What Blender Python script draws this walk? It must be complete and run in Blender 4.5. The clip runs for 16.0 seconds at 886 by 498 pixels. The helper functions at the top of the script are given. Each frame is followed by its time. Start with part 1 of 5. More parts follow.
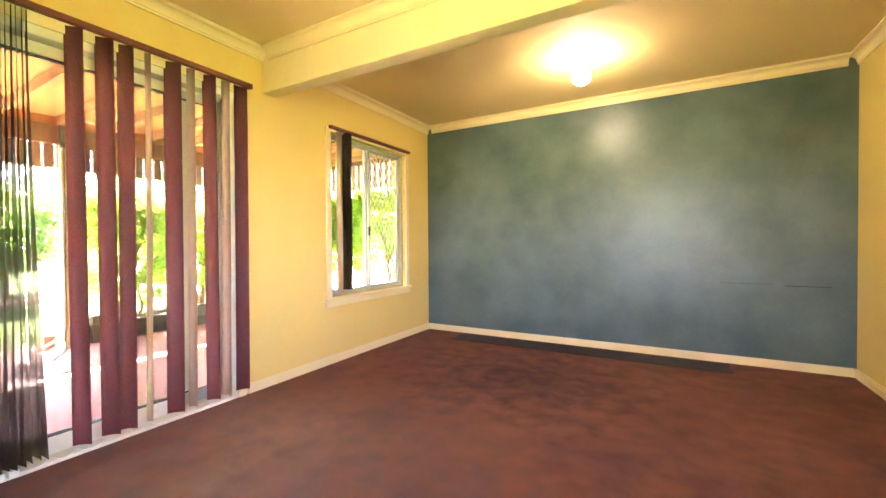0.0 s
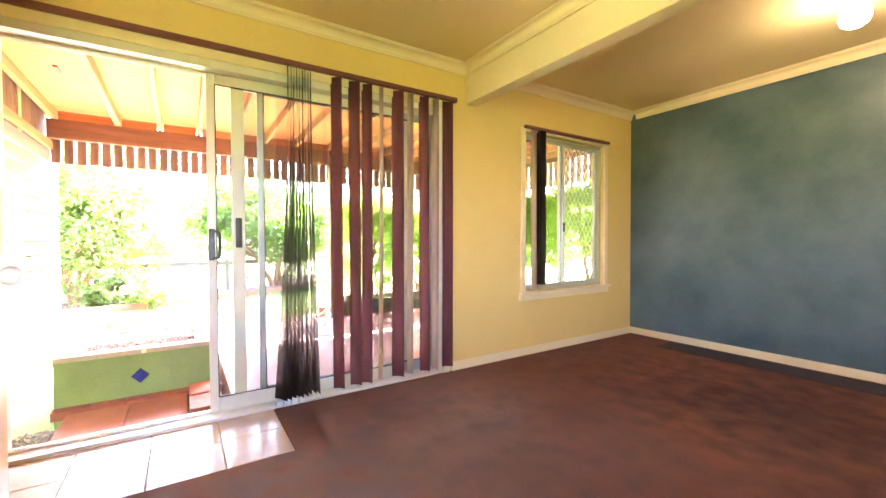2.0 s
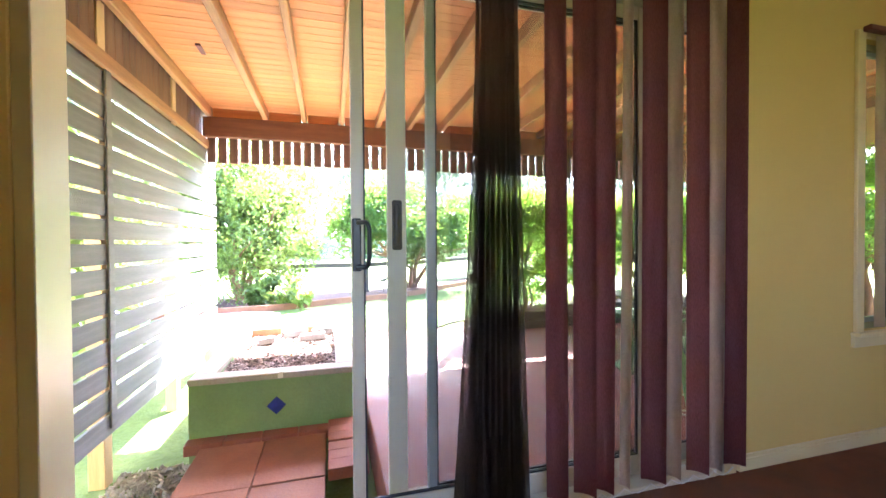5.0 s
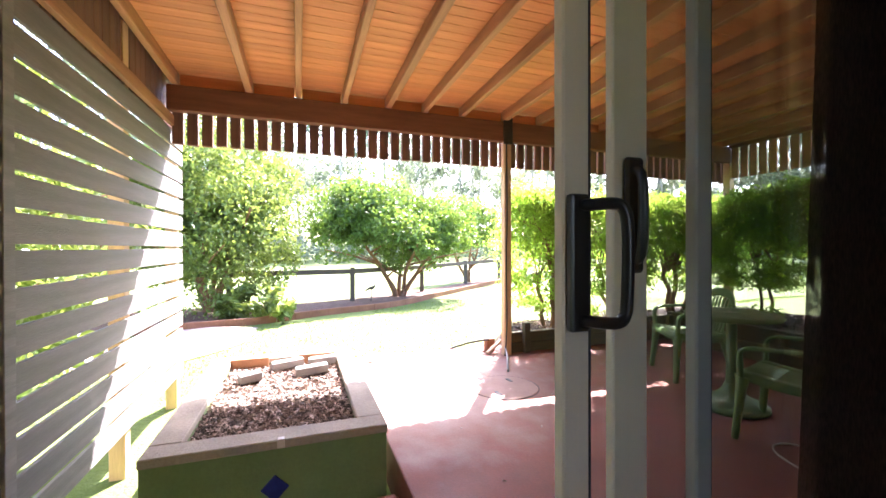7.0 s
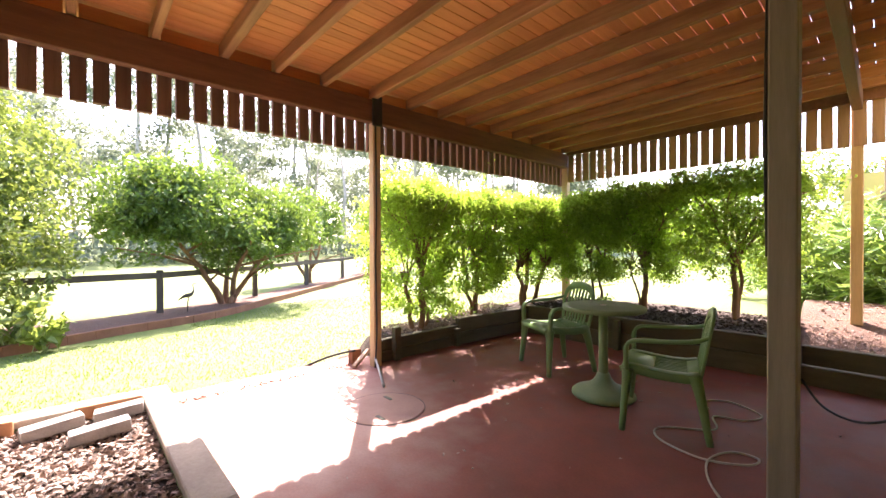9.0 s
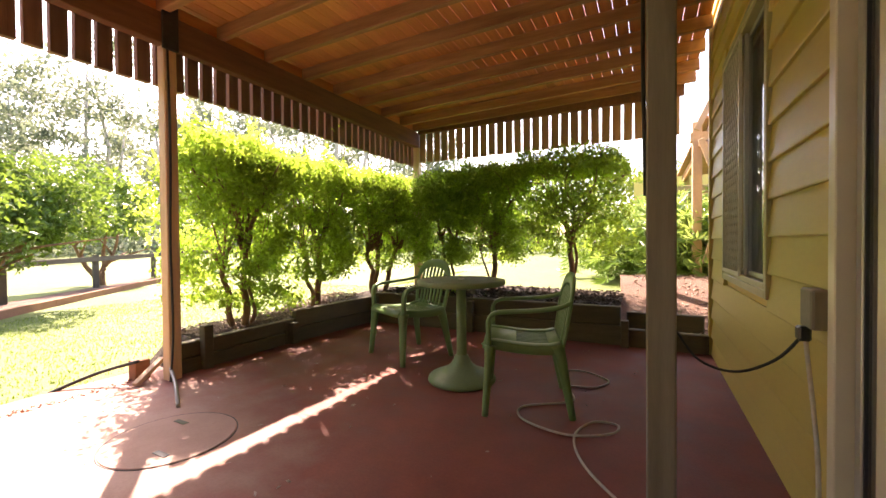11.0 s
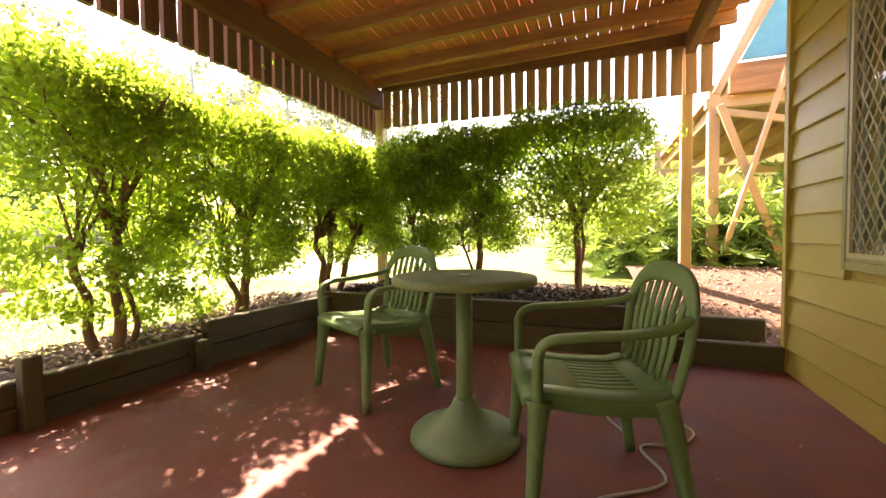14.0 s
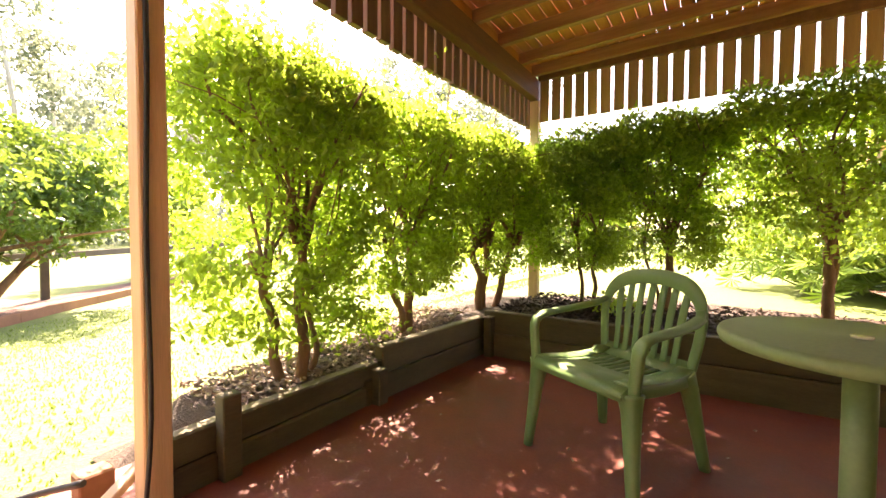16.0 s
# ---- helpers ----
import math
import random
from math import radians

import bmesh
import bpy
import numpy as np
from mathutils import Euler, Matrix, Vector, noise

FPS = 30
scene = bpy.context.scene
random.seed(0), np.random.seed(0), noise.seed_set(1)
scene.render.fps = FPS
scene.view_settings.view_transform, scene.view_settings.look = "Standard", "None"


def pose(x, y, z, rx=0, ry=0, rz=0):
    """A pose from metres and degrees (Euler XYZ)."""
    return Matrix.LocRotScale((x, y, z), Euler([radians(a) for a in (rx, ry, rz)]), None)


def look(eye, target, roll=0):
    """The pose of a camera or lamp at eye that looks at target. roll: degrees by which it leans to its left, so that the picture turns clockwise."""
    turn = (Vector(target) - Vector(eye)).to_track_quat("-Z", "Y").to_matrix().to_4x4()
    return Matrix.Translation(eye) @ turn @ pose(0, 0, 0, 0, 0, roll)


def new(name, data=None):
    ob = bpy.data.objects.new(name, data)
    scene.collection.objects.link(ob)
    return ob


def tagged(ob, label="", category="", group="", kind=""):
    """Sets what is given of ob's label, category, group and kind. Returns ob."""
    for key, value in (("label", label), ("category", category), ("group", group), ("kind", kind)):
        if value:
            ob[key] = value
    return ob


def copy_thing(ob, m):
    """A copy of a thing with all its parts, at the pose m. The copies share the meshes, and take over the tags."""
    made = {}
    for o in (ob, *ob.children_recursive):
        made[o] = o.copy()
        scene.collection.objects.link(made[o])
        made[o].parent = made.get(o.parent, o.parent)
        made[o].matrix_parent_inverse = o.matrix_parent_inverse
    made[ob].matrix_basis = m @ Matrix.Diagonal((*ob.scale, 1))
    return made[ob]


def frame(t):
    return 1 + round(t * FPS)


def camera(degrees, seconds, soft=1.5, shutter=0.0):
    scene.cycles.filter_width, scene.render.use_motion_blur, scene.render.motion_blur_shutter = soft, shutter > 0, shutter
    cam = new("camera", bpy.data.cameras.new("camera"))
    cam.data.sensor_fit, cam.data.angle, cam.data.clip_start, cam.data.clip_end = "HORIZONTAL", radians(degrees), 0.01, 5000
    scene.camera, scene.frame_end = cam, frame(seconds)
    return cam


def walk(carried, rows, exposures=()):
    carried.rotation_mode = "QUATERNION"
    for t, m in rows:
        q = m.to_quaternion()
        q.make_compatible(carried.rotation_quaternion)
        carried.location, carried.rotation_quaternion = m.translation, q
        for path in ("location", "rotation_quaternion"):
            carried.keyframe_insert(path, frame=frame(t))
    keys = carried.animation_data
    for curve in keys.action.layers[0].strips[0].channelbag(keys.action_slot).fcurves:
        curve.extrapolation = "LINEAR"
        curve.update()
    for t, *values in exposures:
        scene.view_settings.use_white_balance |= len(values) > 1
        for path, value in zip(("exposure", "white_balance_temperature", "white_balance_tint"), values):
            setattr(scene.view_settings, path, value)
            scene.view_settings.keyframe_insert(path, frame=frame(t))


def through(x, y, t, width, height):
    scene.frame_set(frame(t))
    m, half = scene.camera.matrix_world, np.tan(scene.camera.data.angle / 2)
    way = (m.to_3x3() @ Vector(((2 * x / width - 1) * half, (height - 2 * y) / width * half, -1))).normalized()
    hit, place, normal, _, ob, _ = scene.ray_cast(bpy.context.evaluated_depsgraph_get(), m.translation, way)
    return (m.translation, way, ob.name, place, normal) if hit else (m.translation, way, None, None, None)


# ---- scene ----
cam = camera(95.4, 16.0)
PATH = [
    (0, (-0.161, 0.021, 1.025), (-1.144, 1.762, 0.995), -0.4),
    (0.5, (-0.09, 0.049, 1.039), (-1.301, 1.641, 0.997), -0.2),
    (1, (-0.043, 0.035, 1.05), (-1.458, 1.448, 1.001), -0.2),
    (1.5, (-0.042, 0.009, 1.056), (-1.603, 1.258, 1.003), -0.1),
    (2, (-0.08, 0.005, 1.018), (-1.76, 1.088, 0.977), -0.2),
    (2.5, (-0.199, 0.013, 1.007), (-1.968, 0.945, 0.97), -0.1),
    (3, (-0.369, 0.026, 1.005), (-2.196, 0.839, 0.967), -0.1),
    (3.5, (-0.562, 0.044, 1.001), (-2.423, 0.777, 0.96), -0.1),
    (4, (-0.802, 0.065, 1.011), (-2.696, 0.707, 0.975), -0.1),
    (4.5, (-1.086, 0.045, 0.990), (-3.000, 0.630, 0.970), -0.1),
    (5, (-1.346, 0.056, 1.003), (-3.272, 0.595, 0.975), -0.4),
    (7.5, (-2.492, -0.256, 1.028), (-4.337, 0.516, 1.027), 0.0),
    (8, (-2.652, -0.274, 1.037), (-4.417, 0.665, 1.023), 0.3),
    (8.5, (-2.806, -0.252, 1.008), (-4.459, 0.874, 0.999), -0.1),
    (9, (-2.941, -0.207, 1.001), (-4.419, 1.14, 0.983), -0.2),
    (9.5, (-3.028, -0.098, 0.979), (-4.358, 1.396, 0.959), -0.3),
    (10, (-3.115, 0.008, 0.911), (-4.301, 1.619, 0.89), -0.4),
    (12.5, (-3.525, 0.74, 0.694), (-4.211, 2.618, 0.638), -0.5),
    (13, (-3.657, 0.898, 0.685), (-4.35, 2.773, 0.619), -0.5),
    (13.5, (-3.775, 1.064, 0.696), (-4.482, 2.934, 0.628), -0.5),
    (14, (-3.883, 1.195, 0.701), (-4.601, 3.06, 0.633), -0.5),
    (14.5, (-4.045, 1.266, 0.72), (-4.817, 3.109, 0.641), -0.4),
    (15, (-4.234, 1.323, 0.748), (-5.111, 3.119, 0.677), -0.4),
    (15.5, (-4.46, 1.345, 0.753), (-5.453, 3.079, 0.678), -0.3),
    (16, (-4.733, 1.38, 0.789), (-5.845, 3.041, 0.724), 0.2),
]
EXPOSURES = [(0.0, 6.7, 6850, 32), (1.5, 6.4, 6650, 34), (2.5, 6.1, 6200, 32), (3.5, 5.6, 6000, 31), (4.5, 5.05, 5800, 27), (5.2, 4.85, 5600, 22), (7.3, 3.2, 6350, 29), (8.5, 2.9, 6800, 31), (10.2, 2.5, 7300, 31), (12.5, 2.65, 8800, 30), (16.0, 3.2, 8700, 31)]
walk(cam, [(t, look(eye, target, roll)) for t, eye, target, roll in PATH], EXPOSURES)

# ---- sky and sun ----
SUN_WAY = Vector((1.6, -1.17, -2.3)).normalized()
world = bpy.data.worlds.new("world")
scene.world = world
world.use_nodes = True
wn = world.node_tree.nodes
sky = wn.new("ShaderNodeTexSky")
sky.sky_type, sky.sun_disc = "NISHITA", False
sky.sun_elevation, sky.sun_rotation = math.asin(-SUN_WAY.z), math.atan2(-SUN_WAY.x, -SUN_WAY.y)
sky.dust_density = 2.0
wn["Background"].inputs["Strength"].default_value = 0.15
world.node_tree.links.new(sky.outputs["Color"], wn["Background"].inputs["Color"])
sun_data = bpy.data.lights.new("sun", "SUN")
sun_data.energy, sun_data.angle, sun_data.color = 5.0, radians(0.6), (1.0, 0.94, 0.84)
sun = new("sun", sun_data)
sun.matrix_world = look(-SUN_WAY * 30, (0, 0, 0))


PATIO = -0.17                  # top of the patio slab


# ---- materials ----
def base_mat(name):
    m = bpy.data.materials.new(name)
    m.use_nodes = True
    nt = m.node_tree
    return m, nt, nt.nodes["Principled BSDF"]


def noise_node(nt, scale, detail=4, stretch=(1, 1, 1), coord="Object", rough=0.55):
    tc = nt.nodes.new("ShaderNodeTexCoord")
    mp = nt.nodes.new("ShaderNodeMapping")
    mp.inputs["Scale"].default_value = stretch
    nz = nt.nodes.new("ShaderNodeTexNoise")
    nz.inputs["Scale"].default_value, nz.inputs["Detail"].default_value, nz.inputs["Roughness"].default_value = scale, detail, rough
    nt.links.new(tc.outputs[coord], mp.inputs["Vector"])
    nt.links.new(mp.outputs["Vector"], nz.inputs["Vector"])
    return nz


def ramp(nt, src, stops):
    r = nt.nodes.new("ShaderNodeValToRGB")
    while len(r.color_ramp.elements) < len(stops):
        r.color_ramp.elements.new(0.5)
    for e, (p, c) in zip(r.color_ramp.elements, stops):
        e.position, e.color = p, (*c, 1)
    nt.links.new(src, r.inputs["Fac"])
    return r


def mix_rgb(nt, a, b, fac, blend="MIX"):
    m = nt.nodes.new("ShaderNodeMix")
    m.data_type, m.blend_type = "RGBA", blend
    for sock, v in ((m.inputs[6], a), (m.inputs[7], b), (m.inputs[0], fac)):
        if isinstance(v, (int, float)):
            sock.default_value = v
        elif isinstance(v, tuple):
            sock.default_value = (*v, 1)
        else:
            nt.links.new(v, sock)
    return m.outputs[2]


def bump(nt, bsdf, height, strength=0.3, dist=0.01):
    b = nt.nodes.new("ShaderNodeBump")
    b.inputs["Strength"].default_value, b.inputs["Distance"].default_value = strength, dist
    nt.links.new(height, b.inputs["Height"])
    nt.links.new(b.outputs["Normal"], bsdf.inputs["Normal"])


def surface(name, dark, light, rough=0.7, scale=3.0, fine=60.0, stretch=(1, 1, 1), relief=0.2, metal=0.0, vary=0.0, fine_mix=0.25, dist=0.01, lo=0.3, hi=0.7):
    """A procedural surface: broad patches between two colours, a fine grain on top, relief, and a shift from piece to piece."""
    m, nt, b = base_mat(name)
    broad, grain = noise_node(nt, scale, 5, stretch), noise_node(nt, fine, 4, stretch)
    col = ramp(nt, broad.outputs["Fac"], [(lo, dark), (hi, light)]).outputs["Color"]
    g = ramp(nt, grain.outputs["Fac"], [(0.3, (0.55, 0.55, 0.55)), (0.7, (1.0, 1.0, 1.0))]).outputs["Color"]
    col = mix_rgb(nt, col, g, fine_mix, "MULTIPLY")
    if vary:
        info = nt.nodes.new("ShaderNodeObjectInfo")
        v = ramp(nt, info.outputs["Random"], [(0.0, (1 - vary,) * 3), (1.0, (1.0, 1.0, 1.0))]).outputs["Color"]
        col = mix_rgb(nt, col, v, 1.0, "MULTIPLY")
    nt.links.new(col, b.inputs["Base Color"])
    rr = ramp(nt, broad.outputs["Fac"], [(0.2, (rough * 0.8,) * 3), (0.8, (min(1, rough * 1.15),) * 3)])
    nt.links.new(rr.outputs["Color"], b.inputs["Roughness"])
    b.inputs["Metallic"].default_value = metal
    if relief:
        bump(nt, b, grain.outputs["Fac"], relief, dist)
    return m


def leaf_mat(name, dark, light, glow, through=0.45, rough=0.45):
    m, nt, b = base_mat(name)
    geo = nt.nodes.new("ShaderNodeNewGeometry")
    col = ramp(nt, geo.outputs["Random Per Island"], [(0.0, dark), (0.6, light), (1.0, tuple(min(1, c * 1.25) for c in light))]).outputs["Color"]
    nt.links.new(col, b.inputs["Base Color"])
    b.inputs["Roughness"].default_value = rough
    tr = nt.nodes.new("ShaderNodeBsdfTranslucent")
    tcol = ramp(nt, geo.outputs["Random Per Island"], [(0.0, tuple(c * 0.7 for c in glow)), (1.0, glow)]).outputs["Color"]
    nt.links.new(tcol, tr.inputs["Color"])
    mx = nt.nodes.new("ShaderNodeMixShader")
    mx.inputs["Fac"].default_value = through
    nt.links.new(b.outputs["BSDF"], mx.inputs[1])
    nt.links.new(tr.outputs["BSDF"], mx.inputs[2])
    nt.links.new(mx.outputs["Shader"], nt.nodes["Material Output"].inputs["Surface"])
    return m


def glass_mat(name, tint=(0.97, 0.985, 0.98), gloss=0.035):
    m, nt, b = base_mat(name)
    nt.nodes.remove(b)
    lw, pw, ma, gl, tp, mx = (nt.nodes.new("ShaderNode" + n) for n in ("LayerWeight", "Math", "Math", "BsdfGlossy", "BsdfTransparent", "MixShader"))
    pw.operation, ma.operation = "POWER", "MULTIPLY_ADD"
    pw.inputs[1].default_value = 4.0
    ma.inputs[1].default_value, ma.inputs[2].default_value = 0.6, gloss
    nt.links.new(lw.outputs["Facing"], pw.inputs[0])
    nt.links.new(pw.outputs[0], ma.inputs[0])
    gl.inputs["Roughness"].default_value = 0.01
    tp.inputs["Color"].default_value = (*tint, 1)
    nt.links.new(ma.outputs[0], mx.inputs["Fac"])
    nt.links.new(tp.outputs["BSDF"], mx.inputs[1])
    nt.links.new(gl.outputs["BSDF"], mx.inputs[2])
    nt.links.new(mx.outputs["Shader"], nt.nodes["Material Output"].inputs["Surface"])
    return m


def cloth_mat(name, dark, light, through, sheer=0.0):
    m, nt, b = base_mat(name)
    n = noise_node(nt, 500, 2, (1, 1, 0.15))
    col = ramp(nt, n.outputs["Fac"], [(0.3, dark), (0.7, light)]).outputs["Color"]
    nt.links.new(col, b.inputs["Base Color"])
    b.inputs["Roughness"].default_value = 0.85
    bump(nt, b, n.outputs["Fac"], 0.3, 0.002)
    tr = nt.nodes.new("ShaderNodeBsdfTranslucent")
    nt.links.new(col, tr.inputs["Color"])
    mx = nt.nodes.new("ShaderNodeMixShader")
    mx.inputs["Fac"].default_value = through
    nt.links.new(b.outputs["BSDF"], mx.inputs[1])
    nt.links.new(tr.outputs["BSDF"], mx.inputs[2])
    last = mx
    if sheer:
        tp, last = nt.nodes.new("ShaderNodeBsdfTransparent"), nt.nodes.new("ShaderNodeMixShader")
        last.inputs["Fac"].default_value = sheer
        nt.links.new(mx.outputs["Shader"], last.inputs[1])
        nt.links.new(tp.outputs["BSDF"], last.inputs[2])
    nt.links.new(last.outputs["Shader"], nt.nodes["Material Output"].inputs["Surface"])
    return m


def carpet_mat():
    m, nt, b = base_mat("carpet")
    broad, mid, fine = noise_node(nt, 1.1, 4), noise_node(nt, 7, 5), noise_node(nt, 420, 3)
    col = ramp(nt, broad.outputs["Fac"], [(0.3, (0.145, 0.036, 0.015)), (0.7, (0.25, 0.080, 0.034))]).outputs["Color"]
    col = mix_rgb(nt, col, ramp(nt, mid.outputs["Fac"], [(0.32, (0.5, 0.47, 0.47)), (0.62, (1.1, 1.1, 1.1))]).outputs["Color"], 0.6, "MULTIPLY")
    col = mix_rgb(nt, col, ramp(nt, fine.outputs["Fac"], [(0.3, (0.45, 0.45, 0.45)), (0.7, (1.1, 1.1, 1.1))]).outputs["Color"], 0.7, "MULTIPLY")
    # worn dark stain mid-room, widened to paint in shade too; paler grey-blue patches at the door
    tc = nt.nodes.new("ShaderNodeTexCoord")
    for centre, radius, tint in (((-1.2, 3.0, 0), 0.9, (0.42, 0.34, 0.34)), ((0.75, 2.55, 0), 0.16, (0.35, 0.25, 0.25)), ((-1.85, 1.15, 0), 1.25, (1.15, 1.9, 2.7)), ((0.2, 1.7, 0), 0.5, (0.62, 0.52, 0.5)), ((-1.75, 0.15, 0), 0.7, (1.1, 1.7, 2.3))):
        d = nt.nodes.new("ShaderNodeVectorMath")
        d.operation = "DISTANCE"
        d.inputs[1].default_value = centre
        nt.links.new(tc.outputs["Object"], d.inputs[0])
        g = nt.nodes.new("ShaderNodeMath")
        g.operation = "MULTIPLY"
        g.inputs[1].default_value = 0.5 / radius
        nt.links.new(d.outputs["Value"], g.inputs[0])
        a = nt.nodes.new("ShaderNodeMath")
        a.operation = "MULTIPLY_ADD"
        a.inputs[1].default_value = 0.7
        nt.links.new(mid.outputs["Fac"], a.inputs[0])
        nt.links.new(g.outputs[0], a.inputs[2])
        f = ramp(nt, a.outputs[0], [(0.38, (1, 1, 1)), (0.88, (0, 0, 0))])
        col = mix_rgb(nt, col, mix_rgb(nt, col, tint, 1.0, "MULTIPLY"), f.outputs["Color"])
    nt.links.new(col, b.inputs["Base Color"])
    b.inputs["Roughness"].default_value = 0.95
    bump(nt, b, fine.outputs["Fac"], 0.8, 0.006)
    return m


def slab_mat():
    """Red floor paint, worn to dusty pale concrete round the manhole and along the open edge."""
    m, nt, b = base_mat("red_painted_concrete")
    broad, mid, fine = noise_node(nt, 1.6, 5), noise_node(nt, 5.0, 6), noise_node(nt, 70, 4)
    col = ramp(nt, broad.outputs["Fac"], [(0.3, (0.19, 0.046, 0.030)), (0.7, (0.29, 0.085, 0.058))]).outputs["Color"]
    col = mix_rgb(nt, col, ramp(nt, mid.outputs["Fac"], [(0.35, (0.72, 0.68, 0.66)), (0.6, (1.0, 1.0, 1.0)), (0.78, (1.25, 1.35, 1.35))]).outputs["Color"], 0.7, "MULTIPLY")
    tc = nt.nodes.new("ShaderNodeTexCoord")
    d = nt.nodes.new("ShaderNodeVectorMath")
    d.operation = "DISTANCE"
    d.inputs[1].default_value = (-5.75, 0.75, PATIO)
    nt.links.new(tc.outputs["Object"], d.inputs[0])
    a = nt.nodes.new("ShaderNodeMath")
    a.operation = "MULTIPLY_ADD"
    a.inputs[1].default_value = 0.8
    nt.links.new(mid.outputs["Fac"], a.inputs[0])
    nt.links.new(d.outputs["Value"], a.inputs[2])
    h = nt.nodes.new("ShaderNodeMath")
    h.operation = "MULTIPLY"
    h.inputs[1].default_value = 0.5
    nt.links.new(a.outputs[0], h.inputs[0])
    worn = ramp(nt, h.outputs[0], [(0.55, (0.85, 0.85, 0.85)), (0.95, (0, 0, 0))]).outputs["Color"]
    pale = ramp(nt, broad.outputs["Fac"], [(0.3, (0.33, 0.19, 0.15)), (0.7, (0.44, 0.29, 0.24))]).outputs["Color"]
    col = mix_rgb(nt, col, pale, worn)
    col = mix_rgb(nt, col, ramp(nt, fine.outputs["Fac"], [(0.3, (0.55, 0.55, 0.55)), (0.7, (1.0, 1.0, 1.0))]).outputs["Color"], 0.3, "MULTIPLY")
    nt.links.new(col, b.inputs["Base Color"])
    nt.links.new(ramp(nt, mid.outputs["Fac"], [(0.3, (0.58,) * 3), (0.75, (0.82,) * 3)]).outputs["Color"], b.inputs["Roughness"])
    bump(nt, b, fine.outputs["Fac"], 0.12, 0.01)
    return m


def emit_mat(name, color, strength):
    m, nt, b = base_mat(name)
    b.inputs["Emission Color"].default_value = (*color, 1)
    b.inputs["Emission Strength"].default_value = strength
    b.inputs["Base Color"].default_value = (0.9, 0.88, 0.8, 1)
    return m


M_YELLOW = surface("yellow_wall_paint", (0.73, 0.50, 0.145), (0.77, 0.54, 0.175), 0.55, 1.5, 180, relief=0.06, fine_mix=0.06)
M_CEIL = surface("ceiling_paint", (0.76, 0.58, 0.26), (0.80, 0.62, 0.30), 0.75, 1.2, 150, relief=0.05, fine_mix=0.06)
M_TRIM = surface("cream_trim_paint", (0.78, 0.62, 0.33), (0.82, 0.66, 0.38), 0.4, 2, 120, relief=0.04, fine_mix=0.05)
M_BLUE = surface("blue_sponge_paint", (0.054, 0.092, 0.086), (0.113, 0.155, 0.146), 0.38, 2.2, 45, relief=0.04, fine_mix=0.2)
M_CARPET = carpet_mat()
M_STRIP = surface("dark_carpet_strip", (0.022, 0.016, 0.015), (0.04, 0.026, 0.024), 0.9, 9, 300, relief=0.4)
M_TILE = surface("beige_floor_tile", (0.52, 0.36, 0.235), (0.62, 0.45, 0.315), 0.22, 6, 90, relief=0.03, vary=0.1, fine_mix=0.12)
M_GROUT = surface("grout", (0.28, 0.22, 0.17), (0.36, 0.30, 0.24), 0.9, 20, 200)
M_ALU = surface("cream_aluminium", (0.66, 0.60, 0.46), (0.72, 0.66, 0.52), 0.35, 3, 200, relief=0.02, fine_mix=0.06)
M_ALUG = surface("grey_aluminium", (0.42, 0.43, 0.40), (0.5, 0.5, 0.47), 0.4, 3, 200, relief=0.02, metal=0.4)
M_BLACK = surface("black_plastic", (0.012, 0.012, 0.013), (0.02, 0.02, 0.021), 0.35, 8, 200, relief=0.03)
M_SEAL = surface("rubber_seal", (0.02, 0.025, 0.03), (0.03, 0.035, 0.045), 0.6, 8, 200)
M_GLASS = glass_mat("door_glass")
M_DGLASS = glass_mat("window_glass", (0.90, 0.93, 0.92), 0.04)
M_VANE = cloth_mat("mauve_vane_fabric", (0.24, 0.085, 0.092), (0.34, 0.13, 0.138), 0.5)
# Mauve vane cloth darkened for the shade inside the bunch; window stack shares it.
M_VANED = cloth_mat("shaded_dark_vane_fabric", (0.075, 0.055, 0.05), (0.135, 0.095, 0.085), 0.75, 0.10)
M_VANEP = cloth_mat("pale_sheer_vane_fabric", (0.58, 0.44, 0.36), (0.70, 0.54, 0.46), 0.6)
M_FLY, nt, b = base_mat("fly_screen_mesh")
b.inputs["Base Color"].default_value = (0.02, 0.02, 0.02, 1)
tp, mx = nt.nodes.new("ShaderNodeBsdfTransparent"), nt.nodes.new("ShaderNodeMixShader")
mx.inputs["Fac"].default_value = 0.26
nt.links.new(tp.outputs["BSDF"], mx.inputs[1])
nt.links.new(b.outputs["BSDF"], mx.inputs[2])
nt.links.new(mx.outputs["Shader"], nt.nodes["Material Output"].inputs["Surface"])
M_RAIL = surface("maroon_rail", (0.14, 0.035, 0.032), (0.19, 0.05, 0.045), 0.4, 5, 120, relief=0.03)
M_WHITE = surface("white_plastic", (0.70, 0.68, 0.62), (0.78, 0.76, 0.7), 0.45, 6, 150, relief=0.02, fine_mix=0.05)
M_CERAMIC = surface("white_ceramic", (0.78, 0.74, 0.68), (0.85, 0.82, 0.76), 0.12, 5, 60, relief=0, fine_mix=0.02)
M_BRASS = surface("brass", (0.55, 0.36, 0.12), (0.65, 0.44, 0.18), 0.25, 5, 90, relief=0.02, metal=1.0)
M_DOOR = surface("cream_door_paint", (0.60, 0.42, 0.185), (0.66, 0.47, 0.215), 0.38, 1.5, 90, stretch=(1, 1, 0.2), relief=0.04, fine_mix=0.06)
M_BULB = emit_mat("lit_globe", (1.0, 0.88, 0.60), 1.9)
M_SLAB = slab_mat()
M_LID = surface("manhole_lid_concrete", (0.30, 0.16, 0.125), (0.40, 0.245, 0.20), 0.7, 4, 80, relief=0.15)
